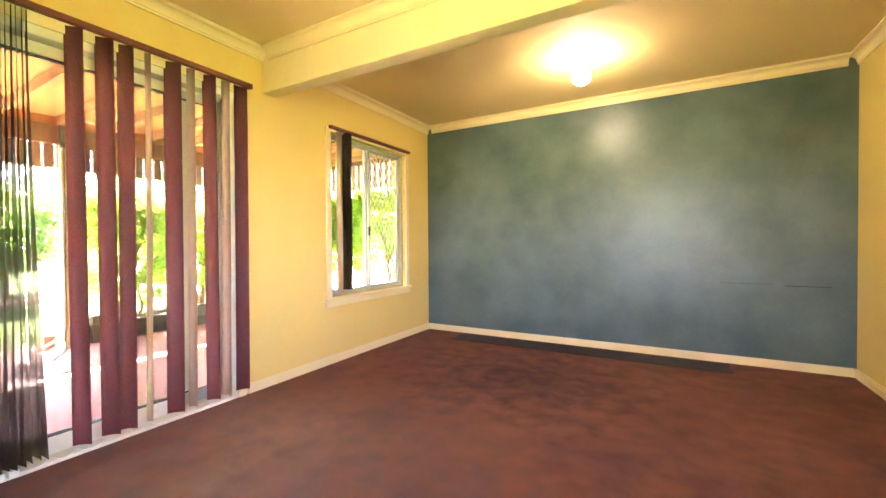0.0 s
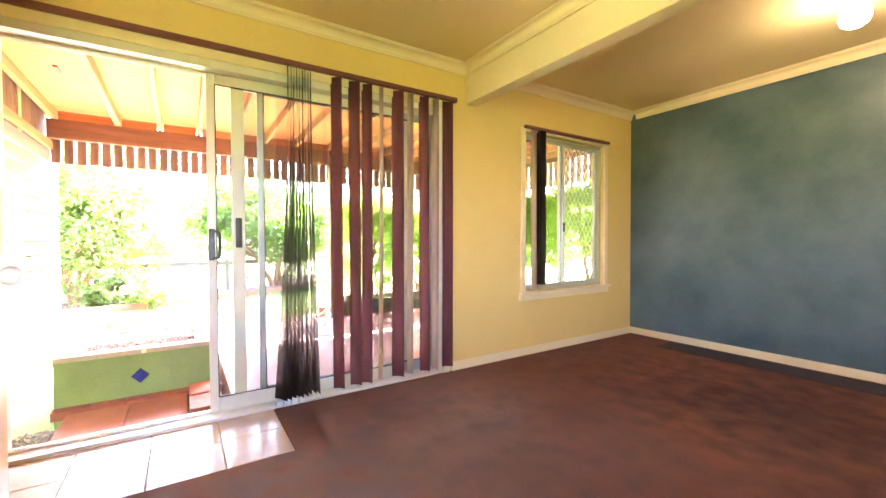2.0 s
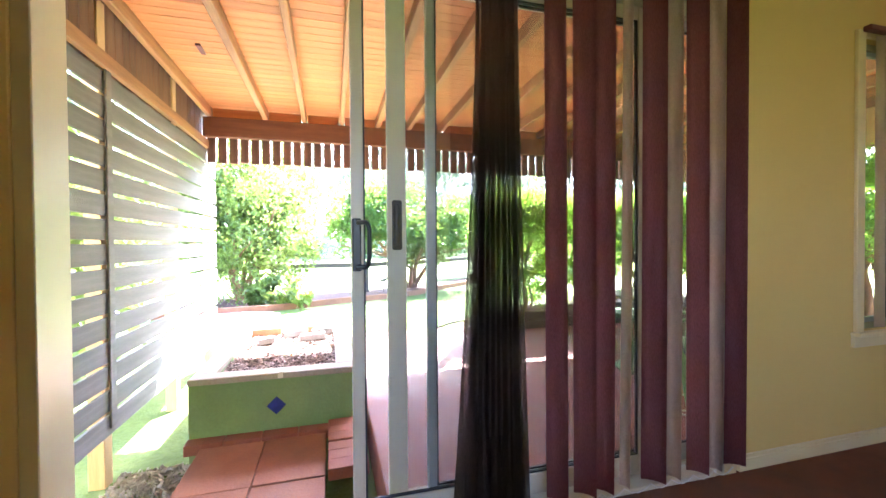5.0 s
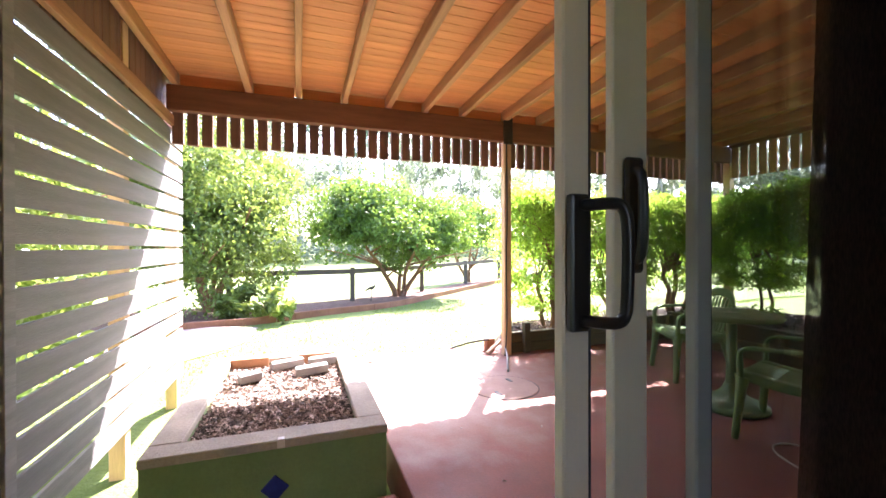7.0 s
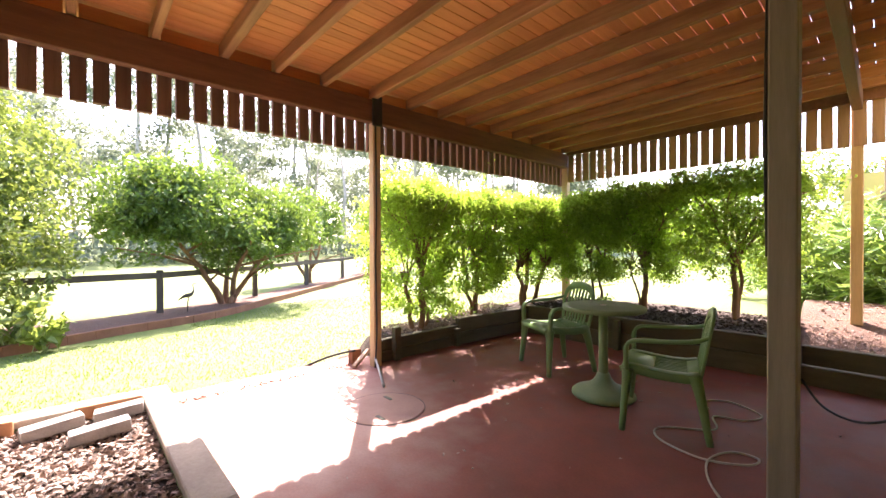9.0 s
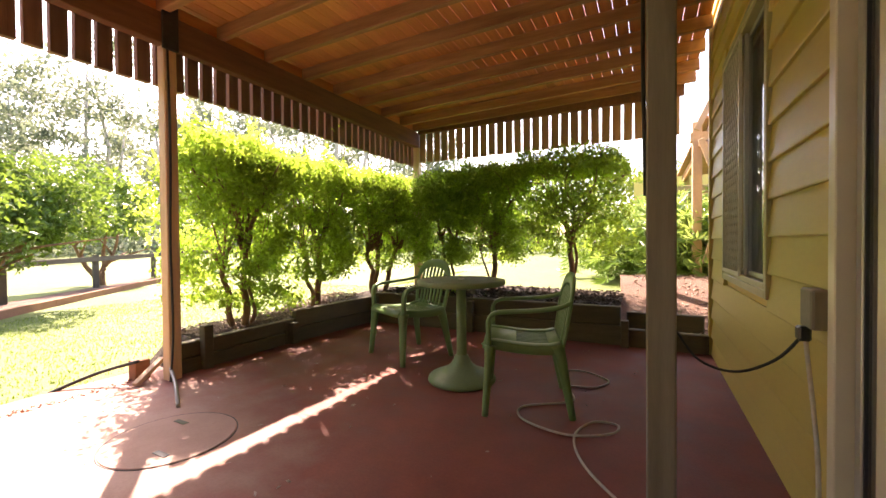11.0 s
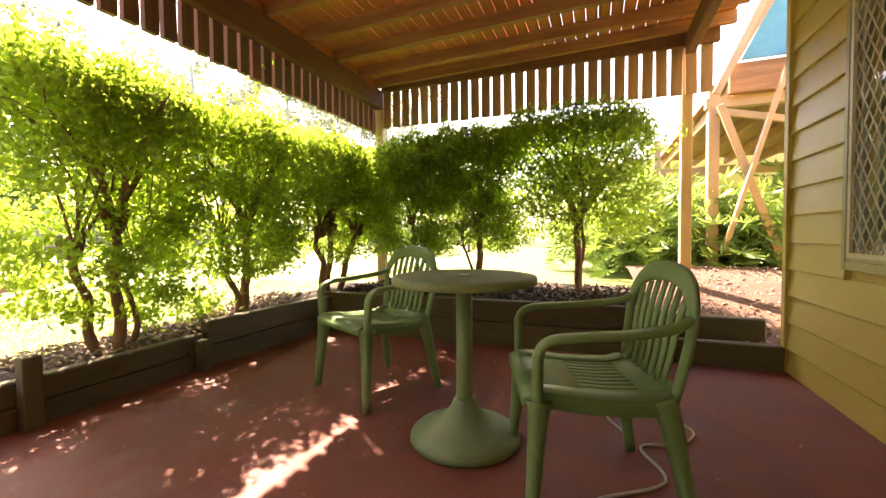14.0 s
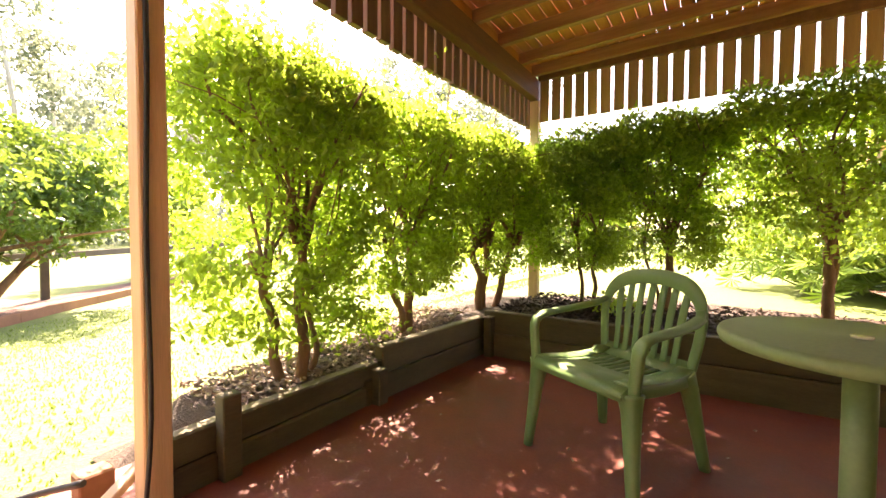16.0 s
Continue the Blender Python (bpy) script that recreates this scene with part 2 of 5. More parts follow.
M_CONC = surface("weathered_concrete", (0.34, 0.30, 0.24), (0.52, 0.47, 0.39), 0.85, 4, 60, relief=0.35, fine_mix=0.35)
M_GREENR = surface("green_render", (0.16, 0.26, 0.10), (0.22, 0.34, 0.14), 0.75, 3, 50, relief=0.25, fine_mix=0.25)
M_BTILE = surface("cobalt_tile", (0.015, 0.03, 0.20), (0.03, 0.06, 0.32), 0.15, 10, 50, relief=0)
M_PAVER = surface("terracotta_paver", (0.30, 0.115, 0.06), (0.42, 0.18, 0.10), 0.7, 5, 60, relief=0.25, vary=0.25)
M_BRICK = surface("red_brick", (0.28, 0.085, 0.05), (0.38, 0.14, 0.085), 0.8, 7, 70, relief=0.4, vary=0.3)
M_TERRA = surface("terracotta_edging", (0.42, 0.19, 0.09), (0.52, 0.26, 0.13), 0.7, 6, 70, relief=0.2)
M_STONE = surface("grey_slate_brick", (0.26, 0.25, 0.24), (0.40, 0.38, 0.36), 0.8, 8, 70, relief=0.35, vary=0.2)
M_SOIL = surface("dark_soil", (0.035, 0.022, 0.015), (0.075, 0.048, 0.032), 0.95, 12, 90, relief=0.8, dist=0.03)
M_REDSOIL = surface("red_soil", (0.10, 0.052, 0.036), (0.18, 0.10, 0.07), 0.95, 6, 70, relief=0.8, dist=0.03)
M_CHIP = surface("bark_chips", (0.18, 0.115, 0.09), (0.55, 0.45, 0.39), 0.9, 40, 200, relief=0.2)
M_PMULCH = surface("pale_planter_mulch", (0.17, 0.105, 0.08), (0.66, 0.54, 0.47), 0.9, 40, 200, relief=0.2)
M_PEB = surface("pebbles", (0.24, 0.21, 0.16), (0.44, 0.40, 0.33), 0.7, 30, 120, relief=0.2)
M_LAWN = surface("lawn", (0.10, 0.16, 0.032), (0.165, 0.22, 0.055), 0.9, 0.8, 30, relief=0.6, fine_mix=0.5, dist=0.03)
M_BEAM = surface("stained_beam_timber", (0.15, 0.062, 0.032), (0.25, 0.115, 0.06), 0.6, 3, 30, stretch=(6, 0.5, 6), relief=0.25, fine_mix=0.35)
M_RAFTER = surface("stained_rafter_timber", (0.31, 0.14, 0.065), (0.56, 0.29, 0.14), 0.62, 3, 30, stretch=(0.5, 6, 6), relief=0.25, fine_mix=0.35, vary=0.25)
M_BOARD = surface("red_cedar_roof_slat", (0.62, 0.225, 0.078), (0.79, 0.345, 0.135), 0.6, 2.5, 30, stretch=(8, 0.5, 8), relief=0.2, fine_mix=0.3, vary=0.25)
M_POST = surface("tan_painted_post", (0.60, 0.40, 0.22), (0.74, 0.52, 0.32), 0.6, 3, 30, stretch=(7, 7, 0.5), relief=0.2, fine_mix=0.3)
M_GPOST = surface("grey_painted_post", (0.22, 0.20, 0.155), (0.30, 0.27, 0.21), 0.55, 3, 30, stretch=(7, 7, 0.5), relief=0.2, fine_mix=0.25)
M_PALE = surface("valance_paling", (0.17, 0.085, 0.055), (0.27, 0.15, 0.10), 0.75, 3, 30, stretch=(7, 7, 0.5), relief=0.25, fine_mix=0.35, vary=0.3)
# North palings: lighter copy with the ground's bounce light put into the colour.
M_PALE_LIT = surface("lit_valance_paling", (0.42, 0.24, 0.13), (0.60, 0.37, 0.21), 0.7, 3, 30, stretch=(7, 7, 0.5), relief=0.25, fine_mix=0.35, vary=0.3)
M_SLAT = surface("weathered_screen_slat", (0.15, 0.143, 0.148), (0.26, 0.245, 0.25), 0.7, 3, 40, stretch=(0.5, 7, 7), relief=0.3, fine_mix=0.35, vary=0.2)
M_SLEEP = surface("mossy_timber_sleeper", (0.095, 0.085, 0.042), (0.16, 0.135, 0.075), 0.8, 3, 30, stretch=(1, 1, 5), relief=0.35, fine_mix=0.4, vary=0.25)
M_SIDING = surface("yellow_weatherboard", (0.60, 0.47, 0.125), (0.66, 0.52, 0.15), 0.5, 1.5, 60, stretch=(1, 0.3, 1), relief=0.06, fine_mix=0.1, vary=0.06)
M_GWIN = surface("olive_window_frame", (0.40, 0.37, 0.19), (0.47, 0.43, 0.24), 0.45, 3, 120, relief=0.03)
M_MESH = surface("security_grille", (0.58, 0.55, 0.42), (0.66, 0.63, 0.5), 0.45, 10, 90, relief=0)
M_CHAIR = surface("green_moulded_plastic", (0.115, 0.225, 0.085), (0.16, 0.29, 0.115), 0.42, 4, 90, relief=0.05, fine_mix=0.2)
M_TABLE = surface("dull_green_plastic", (0.15, 0.235, 0.10), (0.20, 0.29, 0.14), 0.5, 5, 80, relief=0.06, fine_mix=0.25)
M_CORD = surface("white_cord", (0.5, 0.46, 0.4), (0.62, 0.58, 0.5), 0.7, 50, 300)
M_CABLE = surface("black_cable", (0.012, 0.012, 0.013), (0.03, 0.03, 0.03), 0.5, 30, 200)
M_BARK = surface("shrub_bark", (0.17, 0.085, 0.045), (0.31, 0.175, 0.10), 0.9, 8, 60, stretch=(3, 3, 0.6), relief=0.6, dist=0.02)
M_HEDGE = leaf_mat("hedge_leaf", (0.055, 0.15, 0.022), (0.14, 0.29, 0.045), (0.49, 0.70, 0.09), 0.62)
M_CITRUS = leaf_mat("citrus_leaf", (0.035, 0.085, 0.018), (0.085, 0.165, 0.035), (0.24, 0.38, 0.05), 0.35, 0.35)
M_BUSH = leaf_mat("camellia_leaf", (0.045, 0.09, 0.02), (0.13, 0.20, 0.05), (0.34, 0.44, 0.08), 0.35, 0.3)
M_FERN = leaf_mat("philodendron_leaf", (0.05, 0.12, 0.028), (0.15, 0.27, 0.07), (0.42, 0.58, 0.12), 0.4, 0.3)
M_GRASS = leaf_mat("grass_blade", (0.075, 0.14, 0.022), (0.13, 0.20, 0.04), (0.28, 0.40, 0.07), 0.4, 0.6)
# Leaf colour kept pale to hold the haze of distance.
M_FAR = leaf_mat("hazed_gum_leaf", (0.085, 0.12, 0.085), (0.16, 0.205, 0.145), (0.30, 0.36, 0.22), 0.35, 0.7)
M_FENCE = surface("grey_fence_timber", (0.07, 0.058, 0.042), (0.13, 0.11, 0.085), 0.85, 4, 40, relief=0.3)
# Pale gum bark, part of its paleness standing for distance haze.
M_GUM = surface("pale_gum_bark", (0.40, 0.37, 0.33), (0.54, 0.51, 0.46), 0.9, 2, 20, stretch=(1, 1, 0.3), relief=0.2)
M_EDGE = surface("garden_edging_timber", (0.20, 0.085, 0.045), (0.30, 0.14, 0.08), 0.85, 4, 40, relief=0.3)
M_BLUEP = surface("blue_deck_lining", (0.05, 0.27, 0.44), (0.08, 0.36, 0.54), 0.5, 3, 60, relief=0.05)
M_DECK = surface("deck_timber_paint", (0.42, 0.29, 0.18), (0.54, 0.38, 0.25), 0.6, 3, 40, relief=0.15)


# ---- building helpers ----
def cube(bm, x0, x1, y0, y1, z0, z1, bevel=0.0, seg=1):
    r = bmesh.ops.create_cube(bm, size=1.0)
    vs = r["verts"]
    for v in vs:
        v.co = Vector(((x0 + x1) / 2 + v.co.x * (x1 - x0), (y0 + y1) / 2 + v.co.y * (y1 - y0), (z0 + z1) / 2 + v.co.z * (z1 - z0)))
    if bevel:
        es = list({e for v in vs for e in v.link_edges})
        bmesh.ops.bevel(bm, geom=es, offset=bevel, segments=seg, affect="EDGES", profile=0.5)
    return bm


def box(x0, x1, y0, y1, z0, z1, bevel=0.0, seg=1):
    return cube(bmesh.new(), x0, x1, y0, y1, z0, z1, bevel, seg)


def bar(bm, a, b, w, h, bevel=0.004):
    """A beam of section w x h from a to b."""
    a, b = Vector(a), Vector(b)
    d = b - a
    t = bmesh.new()
    cube(t, -w / 2, w / 2, -h / 2, h / 2, 0, d.length, bevel)
    up = Vector((0, 0, 1)) if abs(d.normalized().z) < 0.95 else Vector((0, 1, 0))
    zz = d.normalized()
    xx = up.cross(zz).normalized() if abs(d.normalized().z) < 0.95 else Vector((1, 0, 0))
    yy = zz.cross(xx)
    m = Matrix((xx, yy, zz)).transposed().to_4x4()
    m.translation = a
    bmesh.ops.transform(t, matrix=m, verts=t.verts)
    tmp = bpy.data.meshes.new("tmp")
    t.to_mesh(tmp)
    bm.from_mesh(tmp)
    bpy.data.meshes.remove(tmp)
    t.free()
    return bm


def tube(bm, pts, radii, n=8, cap=True):
    """A tapered tube along a line of points."""
    pts = [Vector(p) for p in pts]
    if isinstance(radii, (int, float)):
        radii = [radii] * len(pts)
    rings, ref = [], Vector((0.31, 0.17, 0.93)).normalized()
    for i, p in enumerate(pts):
        d = (pts[min(i + 1, len(pts) - 1)] - pts[max(i - 1, 0)]).normalized()
        u = d.cross(ref)
        if u.length < 0.1:
            u = d.cross(Vector((1, 0, 0)))
        u.normalize()
        v = d.cross(u)
        rings.append([bm.verts.new(p + float(radii[i]) * (math.cos(2 * math.pi * k / n) * u + math.sin(2 * math.pi * k / n) * v)) for k in range(n)])
    for a, b in zip(rings, rings[1:]):
        for k in range(n):
            bm.faces.new((a[k], a[(k + 1) % n], b[(k + 1) % n], b[k])).smooth = True
    if cap:
        bm.faces.new(rings[0][::-1])
        bm.faces.new(rings[-1])
    return bm


def lathe(bm, profile, centre=(0, 0, 0), n=32):
    """A turned body from (radius, height) pairs."""
    cx, cy, cz = centre
    rings = [[bm.verts.new((cx + r * math.cos(2 * math.pi * k / n), cy + r * math.sin(2 * math.pi * k / n), cz + z)) for k in range(n)] for r, z in profile]
    for a, b in zip(rings, rings[1:]):
        for k in range(n):
            bm.faces.new((a[k], a[(k + 1) % n], b[(k + 1) % n], b[k])).smooth = True
    bm.faces.new(rings[0][::-1])
    bm.faces.new(rings[-1])
    return bm


def smooth_line(pts, steps=6):
    """A Catmull-Rom line through the points."""
    p = [Vector(q) for q in pts]
    p = [p[0]] + p + [p[-1]]
    out = []
    for i in range(1, len(p) - 2):
        for s in range(steps):
            t = s / steps
            a, b, c, d = p[i - 1], p[i], p[i + 1], p[i + 2]
            out.append(0.5 * ((2 * b) + (c - a) * t + (2 * a - 5 * b + 4 * c - d) * t * t + (3 * b - a - 3 * c + d) * t ** 3))
    out.append(p[-2])
    return out


def root_of(ob):
    while ob.parent:
        ob = ob.parent
    return ob


def mesh_of(name, bm, material):
    bmesh.ops.recalc_face_normals(bm, faces=bm.faces)
    me = bpy.data.meshes.new(name)
    bm.to_mesh(me)
    bm.free()
    me.materials.append(material)
    return me


def thing(name, base, label, category, group="", kind=""):
    ob = new(name)
    ob.location = base
    ob.empty_display_size = 0.1
    return tagged(ob, label, category, group, kind)


def part(name, bm, material, parent, label=""):
    """Links a bmesh, given in world places, as one mesh under a thing or a part."""
    bmesh.ops.translate(bm, vec=-root_of(parent).location, verts=bm.verts)
    ob = new(name, mesh_of(name, bm, material))
    ob.parent = parent
    return tagged(ob, label)


def solid(name, bm, material, label, category, kind="", group=""):
    ob = new(name, mesh_of(name, bm, material))
    return tagged(ob, label, category, group, kind)


def piece(name, me, parent, place, turn=0.0, tilt=(0.0, 0.0)):
    """One of many alike pieces, on a shared mesh."""
    ob = new(name, me)
    ob.parent = parent
    ob.location = Vector(place) - root_of(parent).location
    ob.rotation_euler = (tilt[0], tilt[1], turn)
    return ob


def raw_mesh(name, verts, faces, material):
    me = bpy.data.meshes.new(name)
    me.from_pydata(verts, [], faces)
    me.materials.append(material)
    return me


def leaves_mesh(name, centres, size, material, rng, droop=0.0, width=0.45):
    """Small pointed leaves, folded on the midrib, at the centres."""
    n = len(centres)
    d = rng.normal(size=(n, 3))
    d[:, 2] -= droop
    d /= np.linalg.norm(d, axis=1)[:, None]
    s = rng.normal(size=(n, 3))
    s -= (s * d).sum(1)[:, None] * d
    s /= np.linalg.norm(s, axis=1)[:, None]
    k = np.cross(d, s)
    ln = (size * rng.uniform(0.6, 1.3, n))[:, None]
    c = np.asarray(centres)
    base, tip = c - d * ln / 2, c + d * ln / 2
    left, right = c + s * ln * width / 2 + k * ln * 0.08, c - s * ln * width / 2 + k * ln * 0.08
    v = np.stack([base, left, tip, right], 1).reshape(-1, 3)
    i = np.arange(n)[:, None] * 4
    f = np.concatenate([i + np.array([[0, 1, 2]]), i + np.array([[0, 2, 3]])], 1).reshape(-1, 3)
    return raw_mesh(name, v.tolist(), f.tolist(), material)


def blob_points(rng, blobs, n, shell=0.55, cut=0.35):
    """Points in a heap of ellipsoids (centre, radii), denser towards the outside, with gaps."""
    vol = np.array([b[1][0] * b[1][1] * b[1][2] for b in blobs]) ** (2 / 3)
    out = []
    pick = rng.choice(len(blobs), size=n * 2, p=vol / vol.sum())
    for i in pick:
        c, r = blobs[i]
        d = rng.normal(size=3)
        d /= np.linalg.norm(d)
        p = np.array(c) + d * np.array(r) * (shell + (1 - shell) * rng.random() ** 0.5) * rng.uniform(0.85, 1.12)
        if noise.noise(Vector(p) * 2.6) + 0.5 > cut + 0.25 * rng.random():
            out.append(p)
        if len(out) >= n:
            break
    return np.array(out)


def sweep(bm, pts, sides, widths, thick):
    """A flat band along points; sides are the directions of its width."""
    pts = [Vector(p) for p in pts]
    rings = []
    for i, p in enumerate(pts):
        d = (pts[min(i + 1, len(pts) - 1)] - pts[max(i - 1, 0)]).normalized()
        s = Vector(sides[i] if isinstance(sides, list) else sides)
        s = (s - s.dot(d) * d).normalized()
        k = d.cross(s)
        w = widths[i] if isinstance(widths, list) else widths
        t = thick[i] if isinstance(thick, list) else thick
        c = min(w, t) * 0.3
        prof = [(w / 2 - c, t / 2), (w / 2, t / 2 - c), (w / 2, -t / 2 + c), (w / 2 - c, -t / 2), (-w / 2 + c, -t / 2), (-w / 2, -t / 2 + c), (-w / 2, t / 2 - c), (-w / 2 + c, t / 2)]
        rings.append([bm.verts.new(p + s * a + k * b) for a, b in prof])
    for a, b in zip(rings, rings[1:]):
        for k in range(8):
            bm.faces.new((a[k], a[(k + 1) % 8], b[(k + 1) % 8], b[k])).smooth = True
    bm.faces.new(rings[0][::-1])
    bm.faces.new(rings[-1])
    return bm


def smoothstep(a, b, v):
    t = min(1.0, max(0.0, (v - a) / (b - a)))
    return t * t * (3 - 2 * t)


# ---- the plan ----
WI, WO = -2.69, -2.77          # house wall, inner and outer face
NORTH, EAST, SOUTH = 4.14, 1.05, -1.20
NOUT = 4.20                    # end of the house on the patio side
CEIL = 2.40
DY0, DY1, DTOP = -0.75, 1.68, 2.03   # sliding door opening
WY0, WY1, WZ0, WZ1 = 2.55, 3.66, 0.56, 1.98  # window opening

# ---- house shell ----
bm = bmesh.new()
for y0, y1, z0, z1 in ((SOUTH, DY0, 0, CEIL), (DY0, DY1, DTOP, CEIL), (DY1, WY0, 0, CEIL), (WY0, WY1, 0, WZ0), (WY0, WY1, WZ1, CEIL), (WY1, NORTH, 0, CEIL)):
    cube(bm, WO + 0.012, WI, y0, y1, z0, z1)
wall_west = solid("wall_west", bm, M_YELLOW, "yellow painted plaster wall with sliding door and window", "wall", "structure")
solid("wall_north", box(WO + 0.012, EAST + 0.1, NORTH, NORTH + 0.1, 0, CEIL), M_BLUE, "blue-grey sponge-painted feature wall", "wall", "structure")
# The east opening is unseen, added to let sky light fill the room.
bm = bmesh.new()
for y0, y1, z0, z1 in ((SOUTH, -0.80, 0, CEIL), (0.40, NORTH, 0, CEIL), (-0.80, 0.40, 0, 0.9), (-0.80, 0.40, 2.05, CEIL)):
    cube(bm, EAST, EAST + 0.1, y0, y1, z0, z1)
solid("wall_east", bm, M_YELLOW, "yellow painted plaster wall with an added fill-light opening", "wall", "structure")
bm = bmesh.new()
for y0, y1, z0, z1 in ((-0.80, -0.76, 0.9, 2.05), (0.36, 0.40, 0.9, 2.05), (-0.76, 0.36, 0.9, 0.94), (-0.76, 0.36, 2.01, 2.05), (-0.22, -0.18, 0.94, 2.01)):
    cube(bm, EAST + 0.03, EAST + 0.08, y0, y1, z0, z1)
solid("fill_window_east", bm, M_ALU, "unseen aluminium window added for fill light in the east wall", "window", "structure")
# Another unseen opening, added in the south wall to brighten the interior.
bm = box(WO + 0.012, -0.85, SOUTH - 0.1, SOUTH, 0, CEIL)
for x0, x1, z0, z1 in ((0.05, EAST + 0.1, 0, CEIL), (-0.85, 0.05, 0, 0.95), (-0.85, 0.05, 2.1, CEIL)):
    cube(bm, x0, x1, SOUTH - 0.1, SOUTH, z0, z1)
solid("wall_south", bm, M_YELLOW, "yellow painted plaster wall with an added fill-light opening", "wall", "structure")
bm = bmesh.new()
for x0, x1, z0, z1 in ((-0.85, -0.81, 0.95, 2.1), (0.01, 0.05, 0.95, 2.1), (-0.81, 0.01, 0.95, 0.99), (-0.81, 0.01, 2.06, 2.1), (-0.42, -0.38, 0.99, 2.06)):
    cube(bm, x0, x1, SOUTH - 0.08, SOUTH - 0.03, z0, z1)
solid("fill_window_south", bm, M_ALU, "unseen aluminium window added for fill light in the south wall", "window", "structure")
solid("floor", box(WO, EAST + 0.1, SOUTH - 0.1, NORTH + 0.1, -0.16, -0.012), M_GROUT, "concrete floor under tiles and carpet", "floor", "structure")
solid("ceiling", box(WO, EAST + 0.1, SOUTH - 0.1, NORTH + 0.1, CEIL, CEIL + 0.06), M_CEIL, "cream painted plaster ceiling", "ceiling", "structure")
# Unseen slab above the ceiling, placed to keep daylight out.
solid("roof", box(WO - 0.02, EAST + 0.5, SOUTH - 0.5, NORTH + 0.12, 2.80, 2.86), M_GPOST, "unseen flat slab added over the house to block light", "roof", "structure")
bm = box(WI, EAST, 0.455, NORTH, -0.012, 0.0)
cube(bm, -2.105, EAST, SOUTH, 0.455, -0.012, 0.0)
solid("carpet", bm, M_CARPET, "worn red-brown carpet with dark stains, one widened as shade", "carpet", "structure")
solid("dark_strip", box(-2.2, 0.26, 3.80, 4.08, 0.0, 0.004), M_STRIP, "dark strip on the carpet along the blue wall", "carpet", "structure")
solid("ceiling_beam", box(WI, EAST, 1.91, 2.02, 2.10, CEIL, 0.004), M_TRIM, "cream boxed beam across the ceiling", "beam", "structure")


def cornice(name, x0, x1, y0, y1, inx, iny):
    """A coved cornice along one wall; inx, iny point into the room."""
    c = bmesh.new()
    prof = [(0.0, 0.0), (0.0, 0.080), (0.010, 0.080), (0.010, 0.066)]
    prof += [(0.014 + 0.040 * (1 - math.cos(a * math.pi / 12)), 0.064 - 0.046 * math.sin(a * math.pi / 12)) for a in range(7)]
    prof += [(0.054, 0.012), (0.062, 0.012), (0.062, 0.0)]
    ends = []
    for e in (0, 1):
        if inx:
            ends.append([c.verts.new(((x0 + o) if inx > 0 else (x1 - o), (y0, y1)[e], CEIL - z)) for o, z in prof])
        else:
            ends.append([c.verts.new(((x0, x1)[e], (y0 + o) if iny > 0 else (y1 - o), CEIL - z)) for o, z in prof])
    n = len(prof)
    for k in range(n):
        c.faces.new((ends[0][k], ends[0][(k + 1) % n], ends[1][(k + 1) % n], ends[1][k]))
    c.faces.new(ends[0])
    c.faces.new(ends[1])
    bmesh.ops.recalc_face_normals(c, faces=c.faces[:])
    solid(name, c, M_TRIM, "cream coved ceiling cornice", "cornice", "structure")


cornice("trim", WI, WI + 0.1, SOUTH, 1.91, 1, 0)
cornice("trim", WI, WI + 0.1, 2.02, NORTH, 1, 0)
cornice("trim", WI + 0.062, EAST - 0.062, 4.1, NORTH, 0, -1)
cornice("trim", EAST - 0.1, EAST, 2.02, NORTH, -1, 0)
cornice("trim", WI + 0.062, EAST - 0.062, 1.81, 1.91, 0, -1)
cornice("trim", EAST - 0.1, EAST, SOUTH, 1.91, -1, 0)
for n, c in (("baseboard", (WI, WI + 0.016, 1.76, NORTH)), ("baseboard", (WI + 0.016, EAST - 0.016, NORTH - 0.016, NORTH)), ("baseboard", (EAST - 0.016, EAST, SOUTH, NORTH))):
    b = box(c[0], c[1], c[2], c[3], 0.0, 0.052)
    x0, x1, y0, y1 = c
    cube(b, x0 + (0.006 if x0 > 0 else 0), x1 - (0.006 if x0 < 0 and x1 - x0 < 0.1 else 0), y0 + (0.006 if y1 - y0 < 0.1 else 0), y1, 0.052, 0.066)
    solid(n, b, M_TRIM, "cream painted skirting board", "skirting", "structure")

# floor tiles at the sliding door
tiles = thing("floor_tiles", (-2, -0.3, 0), "beige ceramic entry tiles with pale grout", "floor", kind="structure")
tile_me = mesh_of("tile", box(-0.145, 0.145, -0.147, 0.147, -0.010, 0.0, 0.003), M_TILE)
for i in range(2):
    for j in range(6):
        piece("tile", tile_me, tiles, (-2.545 + i * 0.293, 0.305 - j * 0.298, 0))

# ---- sliding door ----
door = thing("sliding_glass_door", (WI - 0.03, 0.5, 0), "cream aluminium sliding glass door standing half open", "door")
bm = bmesh.new()
FX0, FX1 = -2.835, WI + 0.012
cube(bm, FX0, FX1, DY0, DY0 + 0.045, 0, DTOP, 0.003)
cube(bm, FX0, FX1, DY1 - 0.045, DY1, 0, DTOP, 0.003)
cube(bm, FX0, FX1, DY0 + 0.045, DY1 - 0.045, DTOP - 0.045, DTOP, 0.003)
cube(bm, FX0, FX1, DY0 + 0.045, DY1 - 0.045, -0.012, 0.018, 0.003)
for x in (-2.765, -2.79):
    cube(bm, x - 0.004, x + 0.004, DY0 + 0.045, DY1 - 0.045, 0.018, 0.03)
    cube(bm, x - 0.004, x + 0.004, DY0 + 0.045, DY1 - 0.045, DTOP - 0.062, DTOP - 0.045)
